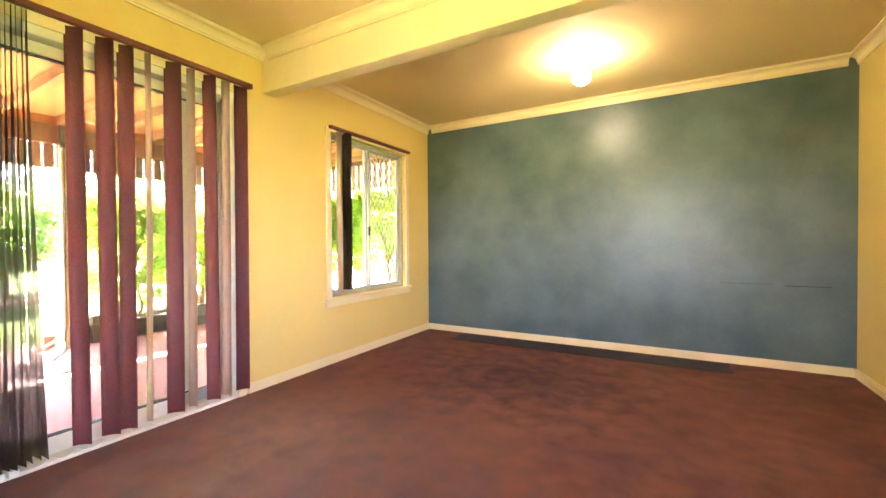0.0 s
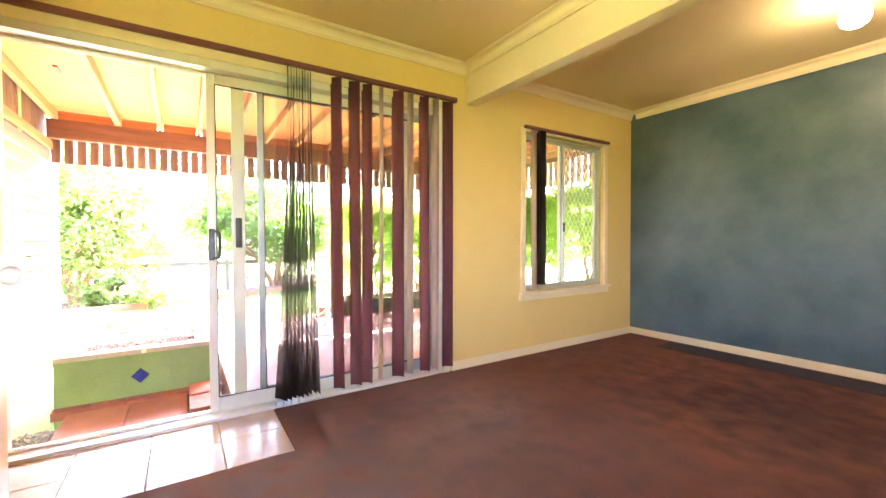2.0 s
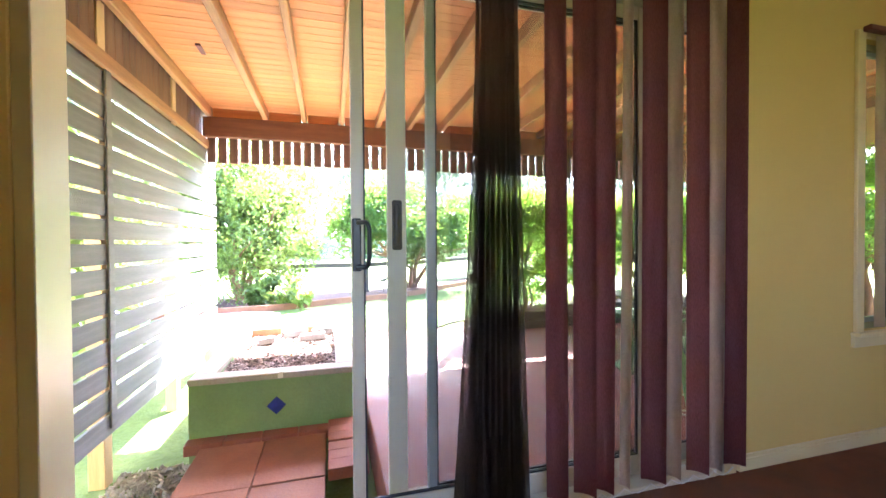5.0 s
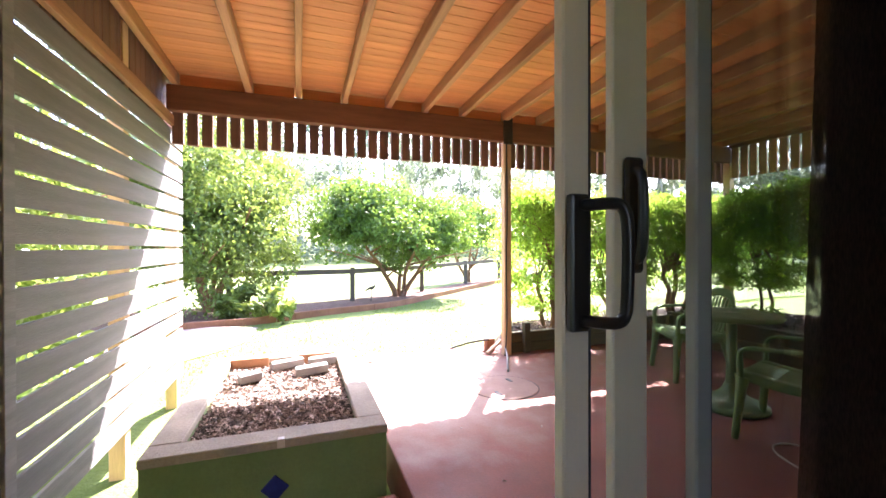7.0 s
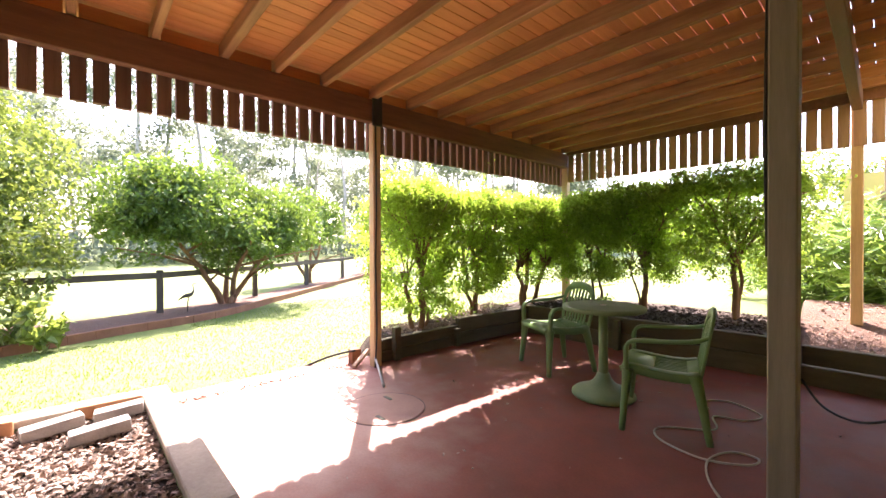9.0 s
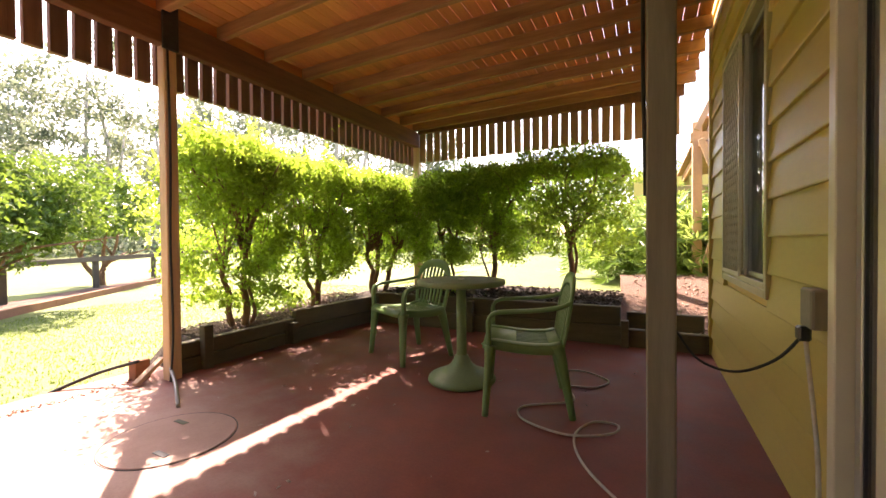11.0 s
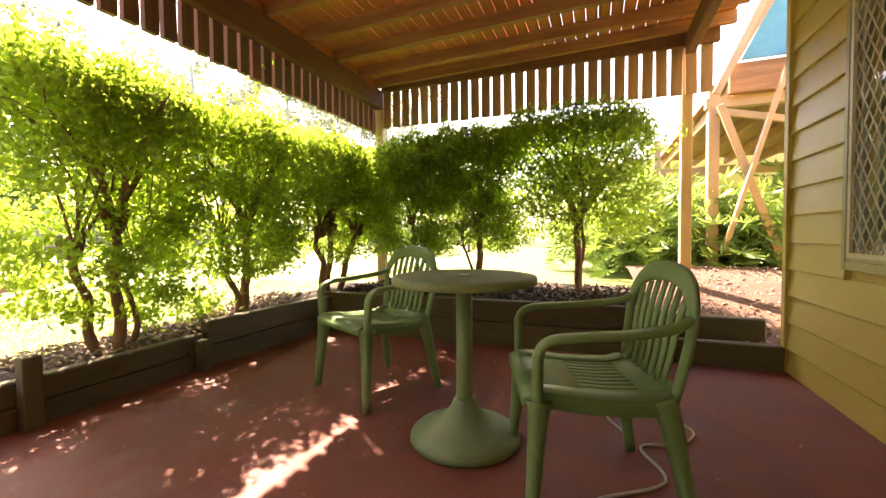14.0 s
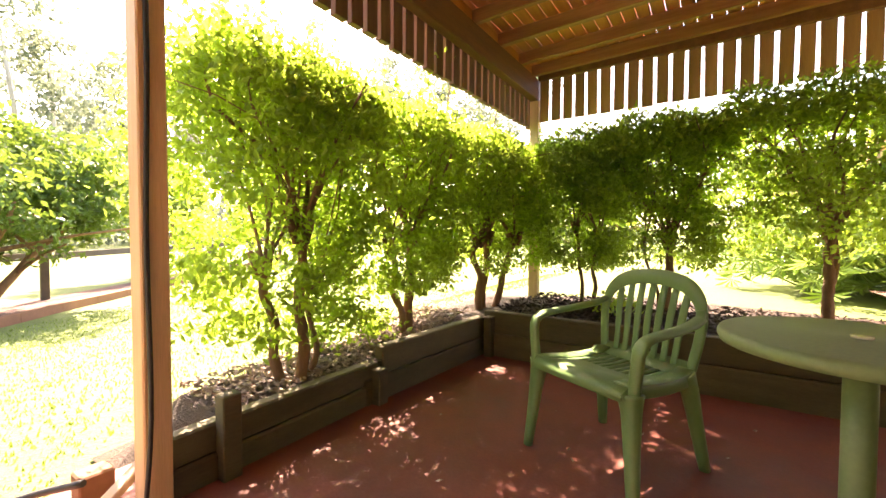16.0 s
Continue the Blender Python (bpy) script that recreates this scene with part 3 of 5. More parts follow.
frame_part = part("door_frame", bm, M_ALU, door)
bm = bmesh.new()
cube(bm, WI, WI + 0.018, DY0 - 0.06, DY0, 0, DTOP + 0.06, 0.003)
cube(bm, WI, WI + 0.018, DY1, DY1 + 0.06, 0, DTOP + 0.06, 0.003)
cube(bm, WI, WI + 0.018, DY0, DY1, DTOP, DTOP + 0.06, 0.003)
part("architrave", bm, M_TRIM, door, "cream timber architrave")


def glazed_panel(name, x, y0, y1, stile, mat, lab):
    z0, z1, d = 0.031, DTOP - 0.05, 0.011
    f = bmesh.new()
    cube(f, x - d, x + d, y0, y0 + stile, z0, z1, 0.003)
    cube(f, x - d, x + d, y1 - stile, y1, z0, z1, 0.003)
    cube(f, x - d, x + d, y0 + stile, y1 - stile, z0, z0 + 0.075, 0.003)
    cube(f, x - d, x + d, y0 + stile, y1 - stile, z1 - 0.055, z1, 0.003)
    p = part(name, f, mat, door, lab)
    s = bmesh.new()
    for a in (y0 + stile, y1 - stile - 0.006):
        cube(s, x - 0.006, x + 0.006, a, a + 0.006, z0 + 0.075, z1 - 0.055)
    for a in (z0 + 0.075, z1 - 0.061):
        cube(s, x - 0.006, x + 0.006, y0 + stile + 0.006, y1 - stile - 0.006, a, a + 0.006)
    part("seal", s, M_SEAL, p)
    g = part("pane", box(x - 0.003, x + 0.003, y0 + stile + 0.001, y1 - stile - 0.001, z0 + 0.076, z1 - 0.056), M_GLASS, p)
    g.visible_shadow = False
    return p


sliding = glazed_panel("sliding_panel", -2.760, 0.125, 1.34, 0.042, M_ALU, "sliding pane with black handle")
fixed = glazed_panel("fixed_panel", -2.785, 0.395, DY1 - 0.046, 0.034, M_ALUG, "fixed grey-framed pane")
bm = bmesh.new()
sx = -2.812
cube(bm, sx - 0.009, sx + 0.009, 0.255, 0.325, 0.031, DTOP - 0.05, 0.003)
cube(bm, sx - 0.009, sx + 0.009, 1.40, 1.46, 0.031, DTOP - 0.05, 0.003)
cube(bm, sx - 0.009, sx + 0.009, 0.325, 1.40, 0.031, 0.09, 0.003)
cube(bm, sx - 0.009, sx + 0.009, 0.325, 1.40, DTOP - 0.10, DTOP - 0.05, 0.003)
screen_door = part("screen_door", bm, M_ALU, door, "cream framed insect screen door")
fly = part("mesh", box(sx - 0.001, sx + 0.001, 0.325, 1.40, 0.09, DTOP - 0.10), M_FLY, screen_door, "dark insect mesh")
fly.visible_shadow = False
# handle of the sliding panel: back plate and bowed grip
bm = bmesh.new()
cube(bm, -2.749, -2.735, 0.128, 0.158, 0.91, 1.09, 0.004, 2)
tube(bm, smooth_line([(-2.738, 0.146, 0.925), (-2.708, 0.166, 0.925), (-2.698, 0.176, 0.932), (-2.696, 0.180, 0.96), (-2.696, 0.181, 1.04), (-2.698, 0.176, 1.068), (-2.708, 0.166, 1.075), (-2.738, 0.146, 1.075)], 4), 0.008, 8)
part("handle", bm, M_BLACK, sliding, "black bowed pull handle")
bm = bmesh.new()
cube(bm, -2.803, -2.791, 0.272, 0.308, 0.98, 1.16, 0.005)
tube(bm, smooth_line([(-2.792, 0.29, 1.0), (-2.780, 0.29, 1.02), (-2.779, 0.29, 1.12), (-2.792, 0.29, 1.14)], 4), 0.008, 8)
part("latch", bm, M_BLACK, screen_door, "black screen door latch")

# ---- vertical blind at the door ----
blind = thing("vertical_blind", (-2.655, 0.5, 2.06), "mauve vertical blind drawn to one side with bead chain", "blind")
part("headrail", box(-2.69, -2.645, -0.80, 1.80, 2.085, 2.118, 0.004), M_RAIL, blind, "thin maroon head rail")


def vane_bm(y, turn, width=0.10, top=2.075, bottom=0.055, curl=0.012, splay=0.0, x=-2.645, twist=0.0):
    """A hanging cloth strip, slightly bowed, turned about its hanger."""
    b = bmesh.new()
    rows = []
    for k in range(8):
        z = top + (bottom - top) * k / 7
        c, s = math.cos(turn + twist * (k / 7) ** 1.5), math.sin(turn + twist * (k / 7) ** 1.5)
        f = 1 + 0.25 * (k / 7) ** 2 * abs(splay) * 10
        dy = splay * (k / 7) ** 1.6
        rows.append([b.verts.new((x + c * u * width / 2 * f - s * curl * (1 - u * u), y + dy + s * u * width / 2 * f + c * curl * (1 - u * u), z)) for u in (-1, -0.5, 0, 0.5, 1)])
    for p, q in zip(rows, rows[1:]):
        for k in range(4):
            b.faces.new((p[k], p[k + 1], q[k + 1], q[k])).smooth = True
    bmesh.ops.solidify(b, geom=b.faces[:], thickness=0.0012)
    return b


VANES = [(0.845, 42, 0.080), (0.965, 46, 0.082), (1.055, 40, 0.080), (1.16, 14, 0.045), (1.285, 46, 0.088), (1.385, 20, 0.060), (1.495, 40, 0.080), (1.60, 30, 0.055), (1.705, 58, 0.080)]
for y, deg, w in VANES:
    part("vane", vane_bm(y, radians(deg), w, splay=random.uniform(-0.03, 0.01)), M_VANEP if w < 0.07 else M_VANE, blind)
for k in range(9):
    part("vane", vane_bm(0.550 + 0.0165 * k, radians(-15 + 2 * (k % 3)), 0.10, splay=-0.06 + 0.011 * k, bottom=0.06 + 0.004 * (k % 4), x=-2.645 + 0.008 * (k % 2), curl=0.003, twist=radians(42 - 3.5 * k)), M_VANED, blind, "bunched vane with its shade in the dark fabric")
bm = bmesh.new()
ys = [0.47, 0.6, 0.74] + [v[0] - 0.02 for v in VANES]
for a, b in zip(ys, ys[1:]):
    tube(bm, [(-2.645, a + (b - a) * t, 0.05 - 0.10 * t * (1 - t)) for t in (0, 0.25, 0.5, 0.75, 1)], 0.003, 5)
part("bead_chain", bm, M_CERAMIC, blind, "white bead chain linking the vanes")
for k in range(4):
    part("weight", box(-2.665, -2.63, 0.46 + 0.045 * k, 0.495 + 0.045 * k, 0.02, 0.055, 0.004), M_CERAMIC, blind)

# ---- window ----
win = thing("window_1", (WI - 0.04, 3.14, WZ0), "aluminium sliding window with diamond security grille outside", "window", kind="structure")
bm = bmesh.new()
for y0, y1, z0, z1 in ((WY0 - 0.055, WY0, WZ0 - 0.02, WZ1 + 0.035), (WY1, WY1 + 0.055, WZ0 - 0.02, WZ1 + 0.035), (WY0, WY1, WZ1, WZ1 + 0.035)):
    cube(bm, WI, WI + 0.016, y0, y1, z0, z1, 0.003)
cube(bm, WI, WI + 0.016, WY0 - 0.07, WY1 + 0.07, WZ0 - 0.075, WZ0 - 0.02, 0.003)
cube(bm, WI, WI + 0.04, WY0 - 0.075, WY1 + 0.075, WZ0 - 0.02, WZ0, 0.004)
part("casing", bm, M_TRIM, win, "cream timber casing and sill")
bm = bmesh.new()
for y0, y1, z0, z1 in ((WY0, WY0 + 0.03, WZ0, WZ1), (WY1 - 0.03, WY1, WZ0, WZ1), (WY0 + 0.03, WY1 - 0.03, WZ0, WZ0 + 0.03), (WY0 + 0.03, WY1 - 0.03, WZ1 - 0.03, WZ1)):
    cube(bm, WO - 0.018, WO + 0.05, y0, y1, z0, z1, 0.003)
part("window_frame", bm, M_GWIN, win, "olive-grey aluminium frame")
MID = 3.10
for y0, y1, x in ((WY0 + 0.03, MID + 0.02, WO + 0.03), (MID - 0.02, WY1 - 0.03, WO + 0.008)):
    f = bmesh.new()
    cube(f, x - 0.009, x + 0.009, y0, y0 + 0.028, WZ0 + 0.03, WZ1 - 0.03, 0.002)
    cube(f, x - 0.009, x + 0.009, y1 - 0.028, y1, WZ0 + 0.03, WZ1 - 0.03, 0.002)
    cube(f, x - 0.009, x + 0.009, y0 + 0.028, y1 - 0.028, WZ0 + 0.03, WZ0 + 0.055, 0.002)
    cube(f, x - 0.009, x + 0.009, y0 + 0.028, y1 - 0.028, WZ1 - 0.055, WZ1 - 0.03, 0.002)
    sash = part("sash", f, M_ALUG, win)
    g = part("pane", box(x - 0.002, x + 0.002, y0 + 0.027, y1 - 0.027, WZ0 + 0.054, WZ1 - 0.054), M_DGLASS, sash)
    g.visible_shadow = False
part("latch", box(WO + 0.039, WO + 0.052, MID - 0.012, MID + 0.012, 1.10, 1.19, 0.004), M_BLACK, win, "black sash latch")
grille = bmesh.new()
gx, gy0, gy1, gz0, gz1 = WO - 0.016, MID - 0.01, WY1 - 0.02, WZ0 + 0.02, WZ1 - 0.02
for y0, y1, z0, z1 in ((gy0, gy0 + 0.022, gz0, gz1), (gy1 - 0.022, gy1, gz0, gz1), (gy0 + 0.022, gy1 - 0.022, gz0, gz0 + 0.022), (gy0 + 0.022, gy1 - 0.022, gz1 - 0.022, gz1)):
    cube(grille, gx - 0.010, gx + 0.004, y0, y1, z0, z1)
step_z, step_y = 0.100, 0.062
for sgn in (1, -1):
    k = -40
    while k < 60:
        # a zig line climbs one step_z for every step_y
        a = (gy0 + 0.02, gz0 + k * step_z)
        slope = sgn * step_z / step_y
        y_lo, y_hi = gy0 + 0.02, gy1 - 0.02
        pts = []
        for y in (y_lo, y_hi):
            pts.append((y, a[1] + slope * (y - a[0])))
        (ya, za), (yb, zb) = pts
        lo, hi = gz0 + 0.015, gz1 - 0.015
        ts = [0.0, 1.0]
        for zc in (lo, hi):
            ts.append((zc - za) / (zb - za))
        t0 = max(0.0, min(ts[2], ts[3]))
        t1 = min(1.0, max(ts[2], ts[3]))
        if t1 - t0 > 0.01:
            bar(grille, (gx, ya + (yb - ya) * t0, za + (zb - za) * t0), (gx, ya + (yb - ya) * t1, za + (zb - za) * t1), 0.006, 0.004, 0)
        k += 1
part("grille", grille, M_MESH, win, "diamond mesh security grille")
wblind = thing("window_blind", (WI + 0.02, 2.7, WZ1 + 0.02), "dark vertical blind stacked at the window side", "blind")
part("headrail", box(WI + 0.017, WI + 0.05, WY0 - 0.03, WY1 + 0.04, WZ1 + 0.02, WZ1 + 0.045, 0.003), M_RAIL, wblind)
for k in range(5):
    part("vane", vane_bm(2.685 + 0.012 * k, radians(10 + 5 * k), 0.075, WZ1 + 0.015, WZ0 + 0.06, x=WI + 0.03), M_VANED, wblind)
part("vane", vane_bm(2.63, radians(78), 0.06, WZ1 + 0.015, WZ0 + 0.02, x=WI + 0.03), M_VANEP, wblind)

# ---- small things indoors ----
lamp = thing("ceiling_light", (-0.74, 3.15, CEIL), "round batten ceiling light, switched on", "ceiling light")
bm = bmesh.new()
lathe(bm, [(0.060, 0), (0.060, -0.012), (0.045, -0.03), (0.040, -0.075)], (-0.74, 3.15, CEIL))
part("base", bm, M_CERAMIC, lamp)
bm = bmesh.new()
lathe(bm, [(0.030, -0.075), (0.052, -0.09), (0.066, -0.125), (0.068, -0.155), (0.058, -0.185), (0.035, -0.202), (0.005, -0.207)], (-0.74, 3.15, CEIL))
part("globe", bm, M_BULB, lamp, "glowing globe")

leaf_door = thing("panel_door", (-1.45, -0.47, 0), "cream painted panel door standing open", "door")
bm = bmesh.new()
DX0, DX1 = -1.89, -1.07
cube(bm, DX0, DX0 + 0.19, -0.505, -0.47, 0.01, 2.03, 0.002)
cube(bm, DX1 - 0.11, DX1, -0.505, -0.47, 0.01, 2.03, 0.002)
for z0, z1 in ((0.01, 0.22), (0.80, 0.95), (1.42, 1.52), (1.90, 2.03)):
    cube(bm, DX0 + 0.19, DX1 - 0.11, -0.505, -0.47, z0, z1, 0.002)
cube(bm, -1.50, -1.42, -0.505, -0.47, 0.22, 1.90, 0.002)
for x0, x1 in ((DX0 + 0.19, -1.50), (-1.42, DX1 - 0.11)):
    for z0, z1 in ((0.22, 0.80), (0.95, 1.42), (1.52, 1.90)):
        cube(bm, x0, x1, -0.498, -0.482, z0, z1)
        cube(bm, x0 + 0.03, x1 - 0.03, -0.500, -0.474, z0 + 0.03, z1 - 0.03, 0.008)
part("leaf", bm, M_DOOR, leaf_door)
bm = bmesh.new()
lathe(bm, [(0.030, 0), (0.030, 0.006), (0.014, 0.012), (0.012, 0.03)], (0, 0, 0), 20)
bmesh.ops.rotate(bm, cent=(0, 0, 0), matrix=Matrix.Rotation(radians(-90), 3, "X"), verts=bm.verts)
bmesh.ops.translate(bm, vec=(DX0 + 0.135, -0.47, 0.92), verts=bm.verts)
rose = part("rose", bm, M_BRASS, leaf_door, "brass rose plate")
bm = bmesh.new()
lathe(bm, [(0.012, 0.028), (0.024, 0.034), (0.029, 0.046), (0.029, 0.058), (0.022, 0.070), (0.006, 0.075)], (0, 0, 0), 24)
bmesh.ops.rotate(bm, cent=(0, 0, 0), matrix=Matrix.Rotation(radians(-90), 3, "X"), verts=bm.verts)
bmesh.ops.translate(bm, vec=(DX0 + 0.135, -0.47, 0.92), verts=bm.verts)
part("knob", bm, M_CERAMIC, rose, "white ceramic knob")
bm = box(DX1 + 0.002, DX1 + 0.10, SOUTH, -0.46, 0, CEIL)
solid("wall_nib", bm, M_YELLOW, "short yellow wall beside the open door", "wall", "structure")
bm = bmesh.new()
lathe(bm, [(0.007, 0), (0.007, 0.004), (0.003, 0.006), (0.003, 0.03)], (0, 0, 0), 10)
bmesh.ops.rotate(bm, cent=(0, 0, 0), matrix=Matrix.Rotation(radians(90), 3, "X"), verts=bm.verts)
bmesh.ops.translate(bm, vec=(-0.21, NORTH, 1.71), verts=bm.verts)
solid("picture_hook", bm, M_BRASS, "small brass picture hook on the blue wall", "hook")
b = box(0.63, 0.91, NORTH - 0.003, NORTH, 0.662, 0.668)
cube(b, 0.2, 0.55, NORTH - 0.003, NORTH, 0.672, 0.675)
solid("scuff_mark", b, M_SEAL, "dark horizontal scuff on the blue wall", "scuff mark", "structure")

# ---- house outside ----
cladding = thing("wall_cladding", (WO, 3, PATIO), "yellow painted horizontal weatherboards", "wall", kind="structure")


def weatherboard(name, y0, y1, z, h=0.168):
    """One lapped board on the patio side, thicker at its lower edge."""
    b = bmesh.new()
    vs = [b.verts.new(v) for y in (y0, y1) for v in ((WO + 0.011, y, z), (WO - 0.014, y, z), (WO - 0.016, y, z + 0.006), (WO + 0.001, y, z + h), (WO + 0.011, y, z + h))]
    for k in range(5):
        b.faces.new((vs[k], vs[(k + 1) % 5], vs[5 + (k + 1) % 5], vs[5 + k]))
    b.faces.new(vs[:5][::-1])
    b.faces.new(vs[5:])
    part(name, b, M_SIDING, cladding)


z = PATIO - 0.02
while z < 2.70:
    spans = [(DY1 + 0.01, NOUT + 0.11)]
    if z + 0.16 > WZ0 - 0.02 and z < WZ1 + 0.02:
        spans = [(DY1 + 0.01, WY0 - 0.02), (WY1 + 0.02, NOUT + 0.11)]
    if z > DTOP - 0.01:
        spans = [(-1.2, NOUT + 0.11)]
    for y0, y1 in spans:
        weatherboard("board", y0, y1, z)
    z += 0.165
bm = bmesh.new()
cube(bm, WO - 0.03, WO + 0.004, NOUT + 0.08, NOUT + 0.135, PATIO - 0.2, 2.75, 0.003)
part("corner_stop", bm, M_SIDING, cladding, "yellow corner stop")
bm = bmesh.new()
for y0, y1, z0, z1 in ((WY0 - 0.035, WY0, WZ0 - 0.04, WZ1 + 0.03), (WY1, WY1 + 0.035, WZ0 - 0.04, WZ1 + 0.03), (WY0, WY1, WZ1, WZ1 + 0.03), (WY0, WY1, WZ0 - 0.04, WZ0)):
    cube(bm, WO - 0.022, WO - 0.0005, y0, y1, z0, z1, 0.003)
part("window_trim", bm, M_GWIN, cladding, "olive window surround")
solid("wall_back", box(WO - 0.0, 4.0, NOUT + 0.10, NOUT + 0.12, -0.4, 2.8), M_SIDING, "yellow end wall of the house", "wall", "structure")
solid("foundation", box(WO + 0.013, EAST + 0.1, SOUTH - 0.1, NOUT + 0.1, -0.6, -0.161), M_CONC, "concrete house footing", "wall", "structure")
b = box(WO - 0.005, WO + 0.014, -4, DY0, -0.6, 2.75)
solid("wall_west_outer", b, M_SIDING, "yellow outer wall beside the door", "wall", "structure")
outlet = thing("power_outlet", (WO - 0.04, 1.86, 0.50), "grey weatherproof outlet box on the weatherboards", "outlet")
part("box", box(WO - 0.062, WO - 0.014, 1.81, 1.91, 0.52, 0.64, 0.008, 2), M_GPOST, outlet)
part("plug", box(WO - 0.082, WO - 0.05, 1.84, 1.88, 0.48, 0.525, 0.006), M_BLACK, outlet)
bm = bmesh.new()
tube(bm, smooth_line([(WO - 0.065, 1.86, 0.50), (-2.90, 1.87, 0.41), (-3.0, 1.90, 0.35), (-3.1, 1.93, 0.37), (-3.166, 1.945, 0.46)], 6), 0.005, 6)
solid("black_cable", bm, M_CABLE, "black cable sagging from the outlet to the grey post", "cable")

# ---- patio ----
solid("patio_slab", box(-6.75, WO + 0.012, 0.30, 4.36, -0.55, PATIO, 0.01, 2), M_SLAB, "red painted concrete patio slab, worn and dusty", "patio", "structure")
mh = thing("manhole_cover", (-5.37, 1.43, PATIO), "round red-brown manhole cover set in the slab", "manhole cover")
bm = bmesh.new()
lathe(bm, [(0.287, 0.0), (0.287, 0.003), (0.283, 0.004)], (-5.37, 1.43, PATIO), 40)
part("lid", bm, M_LID, mh)
bm = bmesh.new()
ring = [(-5.37 + 0.293 * math.cos(a), 1.43 + 0.293 * math.sin(a), PATIO - 0.0005) for a in np.linspace(0, 2 * math.pi, 41)]
tube(bm, ring, 0.003, 5, False)
part("rim", bm, M_SEAL, mh, "dark joint round the lid")
for sx, sy in ((-5.50, 1.55), (-5.24, 1.31)):
    part("lifting_hole", box(sx - 0.045, sx + 0.045, sy - 0.014, sy + 0.014, PATIO + 0.002, PATIO + 0.006), M_BLACK, mh, "black lifting slot")

# planter
planter = thing("planter_box", (-5.17, -0.33, -0.4), "green rendered planter box with pale concrete rim", "planter")
PX0, PX1, PY0, PY1 = -6.10, -4.39, -0.87, 0.22
bm = bmesh.new()
t = 0.13
for c in ((PX1 - t, PX1, PY0, PY1), (PX0, PX0 + t, PY0, PY1), (PX0 + t, PX1 - t, PY0, PY0 + t), (PX0 + t, PX1 - t, PY1 - t, PY1)):
    part("wall", box(c[0], c[1], c[2], c[3], -0.5, 0.055), M_GREENR, planter)
bm = bmesh.new()
for c in ((PX1 - t - 0.005, PX1 + 0.006, PY0 - 0.006, PY1 + 0.006), (PX0 - 0.006, PX0 + t + 0.005, PY0 - 0.006, PY1 + 0.006), (PX0 + t + 0.005, PX1 - t - 0.005, PY0 - 0.006, PY0 + t + 0.005), (PX0 + t + 0.005, PX1 - t - 0.005, PY1 - t - 0.005, PY1 + 0.006)):
    cube(bm, c[0], c[1], c[2], c[3], 0.055, 0.098, 0.006)
part("rim", bm, M_CONC, planter, "pale weathered concrete capping")
b = bmesh.new()
cube(b, -0.045, 0.045, -0.045, 0.045, -0.005, 0.005, 0.002)
bmesh.ops.rotate(b, cent=(0, 0, 0), matrix=Matrix.Rotation(radians(45), 3, "Z"), verts=b.verts)
bmesh.ops.rotate(b, cent=(0, 0, 0), matrix=Matrix.Rotation(radians(90), 3, "Y"), verts=b.verts)
bmesh.ops.translate(b, vec=(PX1 + 0.004, -0.32, -0.13), verts=b.verts)
part("tile", b, M_BTILE, planter, "small cobalt blue diamond tile")
part("spout", box(PX1 - 0.02, PX1 + 0.012, -0.31, -0.275, 0.06, 0.104, 0.003), M_CERAMIC, planter, "chipped white drain notch")
bm = bmesh.new()
cube(bm, PX0 + t, PX1 - t, PY0 + t, PY1 - t, -0.2, 0.03)
solid("planter_soil", bm, M_SOIL, "dark soil in the planter box", "soil", "structure")
rng = np.random.default_rng(5)


def chips(name, x0, x1, y0, y1, zf, n, size, mat, label, flat=0.35):
    """Loose flakes lying in heaps over a patch."""
    px, py = rng.uniform(x0, x1, n), rng.uniform(y0, y1, n)
    vs, fs = [], []
    for i in range(n):
        s = size * rng.uniform(0.5, 1.5)
        c = np.array((px[i], py[i], zf(px[i], py[i]) + rng.uniform(0, size)))
        a = rng.normal(size=3) * (1, 1, flat)
        a /= np.linalg.norm(a)
        b2 = np.cross(a, rng.normal(size=3) * (flat, flat, 1))
        b2 /= np.linalg.norm(b2)
        k = np.cross(a, b2)
        o = len(vs)
        vs += [tuple(c - a * s), tuple(c + b2 * s * 0.5), tuple(c + a * s), tuple(c - b2 * s * 0.5), tuple(c + k * s * 0.35)]
        fs += [(o, o + 1, o + 4), (o + 1, o + 2, o + 4), (o + 2, o + 3, o + 4), (o + 3, o, o + 4)]
    return tagged(new(name, raw_mesh(name, vs, fs, mat)), label, "mulch", "", "stuff")


chips("bark_mulch", PX0 + t, PX1 - t, PY0 + t, PY1 - t, lambda x, y: 0.028, 4200, 0.018, M_PMULCH, "brown bark chips and pebbles in the planter")
for k, (x, y, tn, w) in enumerate(((-5.82, -0.30, 8, 0.24), (-5.84, -0.03, -4, 0.22), (-5.60, -0.12, 3, 0.24), (-5.55, -0.55, 20, 0.15))):
    b = bmesh.new()
    cube(b, -0.055, 0.055, -w / 2, w / 2, 0, 0.06, 0.008, 2)
    ob = solid("paving_brick", b, M_STONE, "grey paving brick lying loose on the planter mulch", "brick", "", "bricks in the planter")
    ob.matrix_world = pose(x, y, 0.045, 4, -3, tn)
for k, (y0, y1) in enumerate(((-0.74, -0.45), (-0.22, 0.08))):
    solid("edging_tile", box(PX0 + t + 0.002, PX0 + t + 0.045, y0, y1, 0.03, 0.115, 0.01, 2), M_TERRA, "orange terracotta edging tile in the planter", "edging tile", "", "terracotta edging")

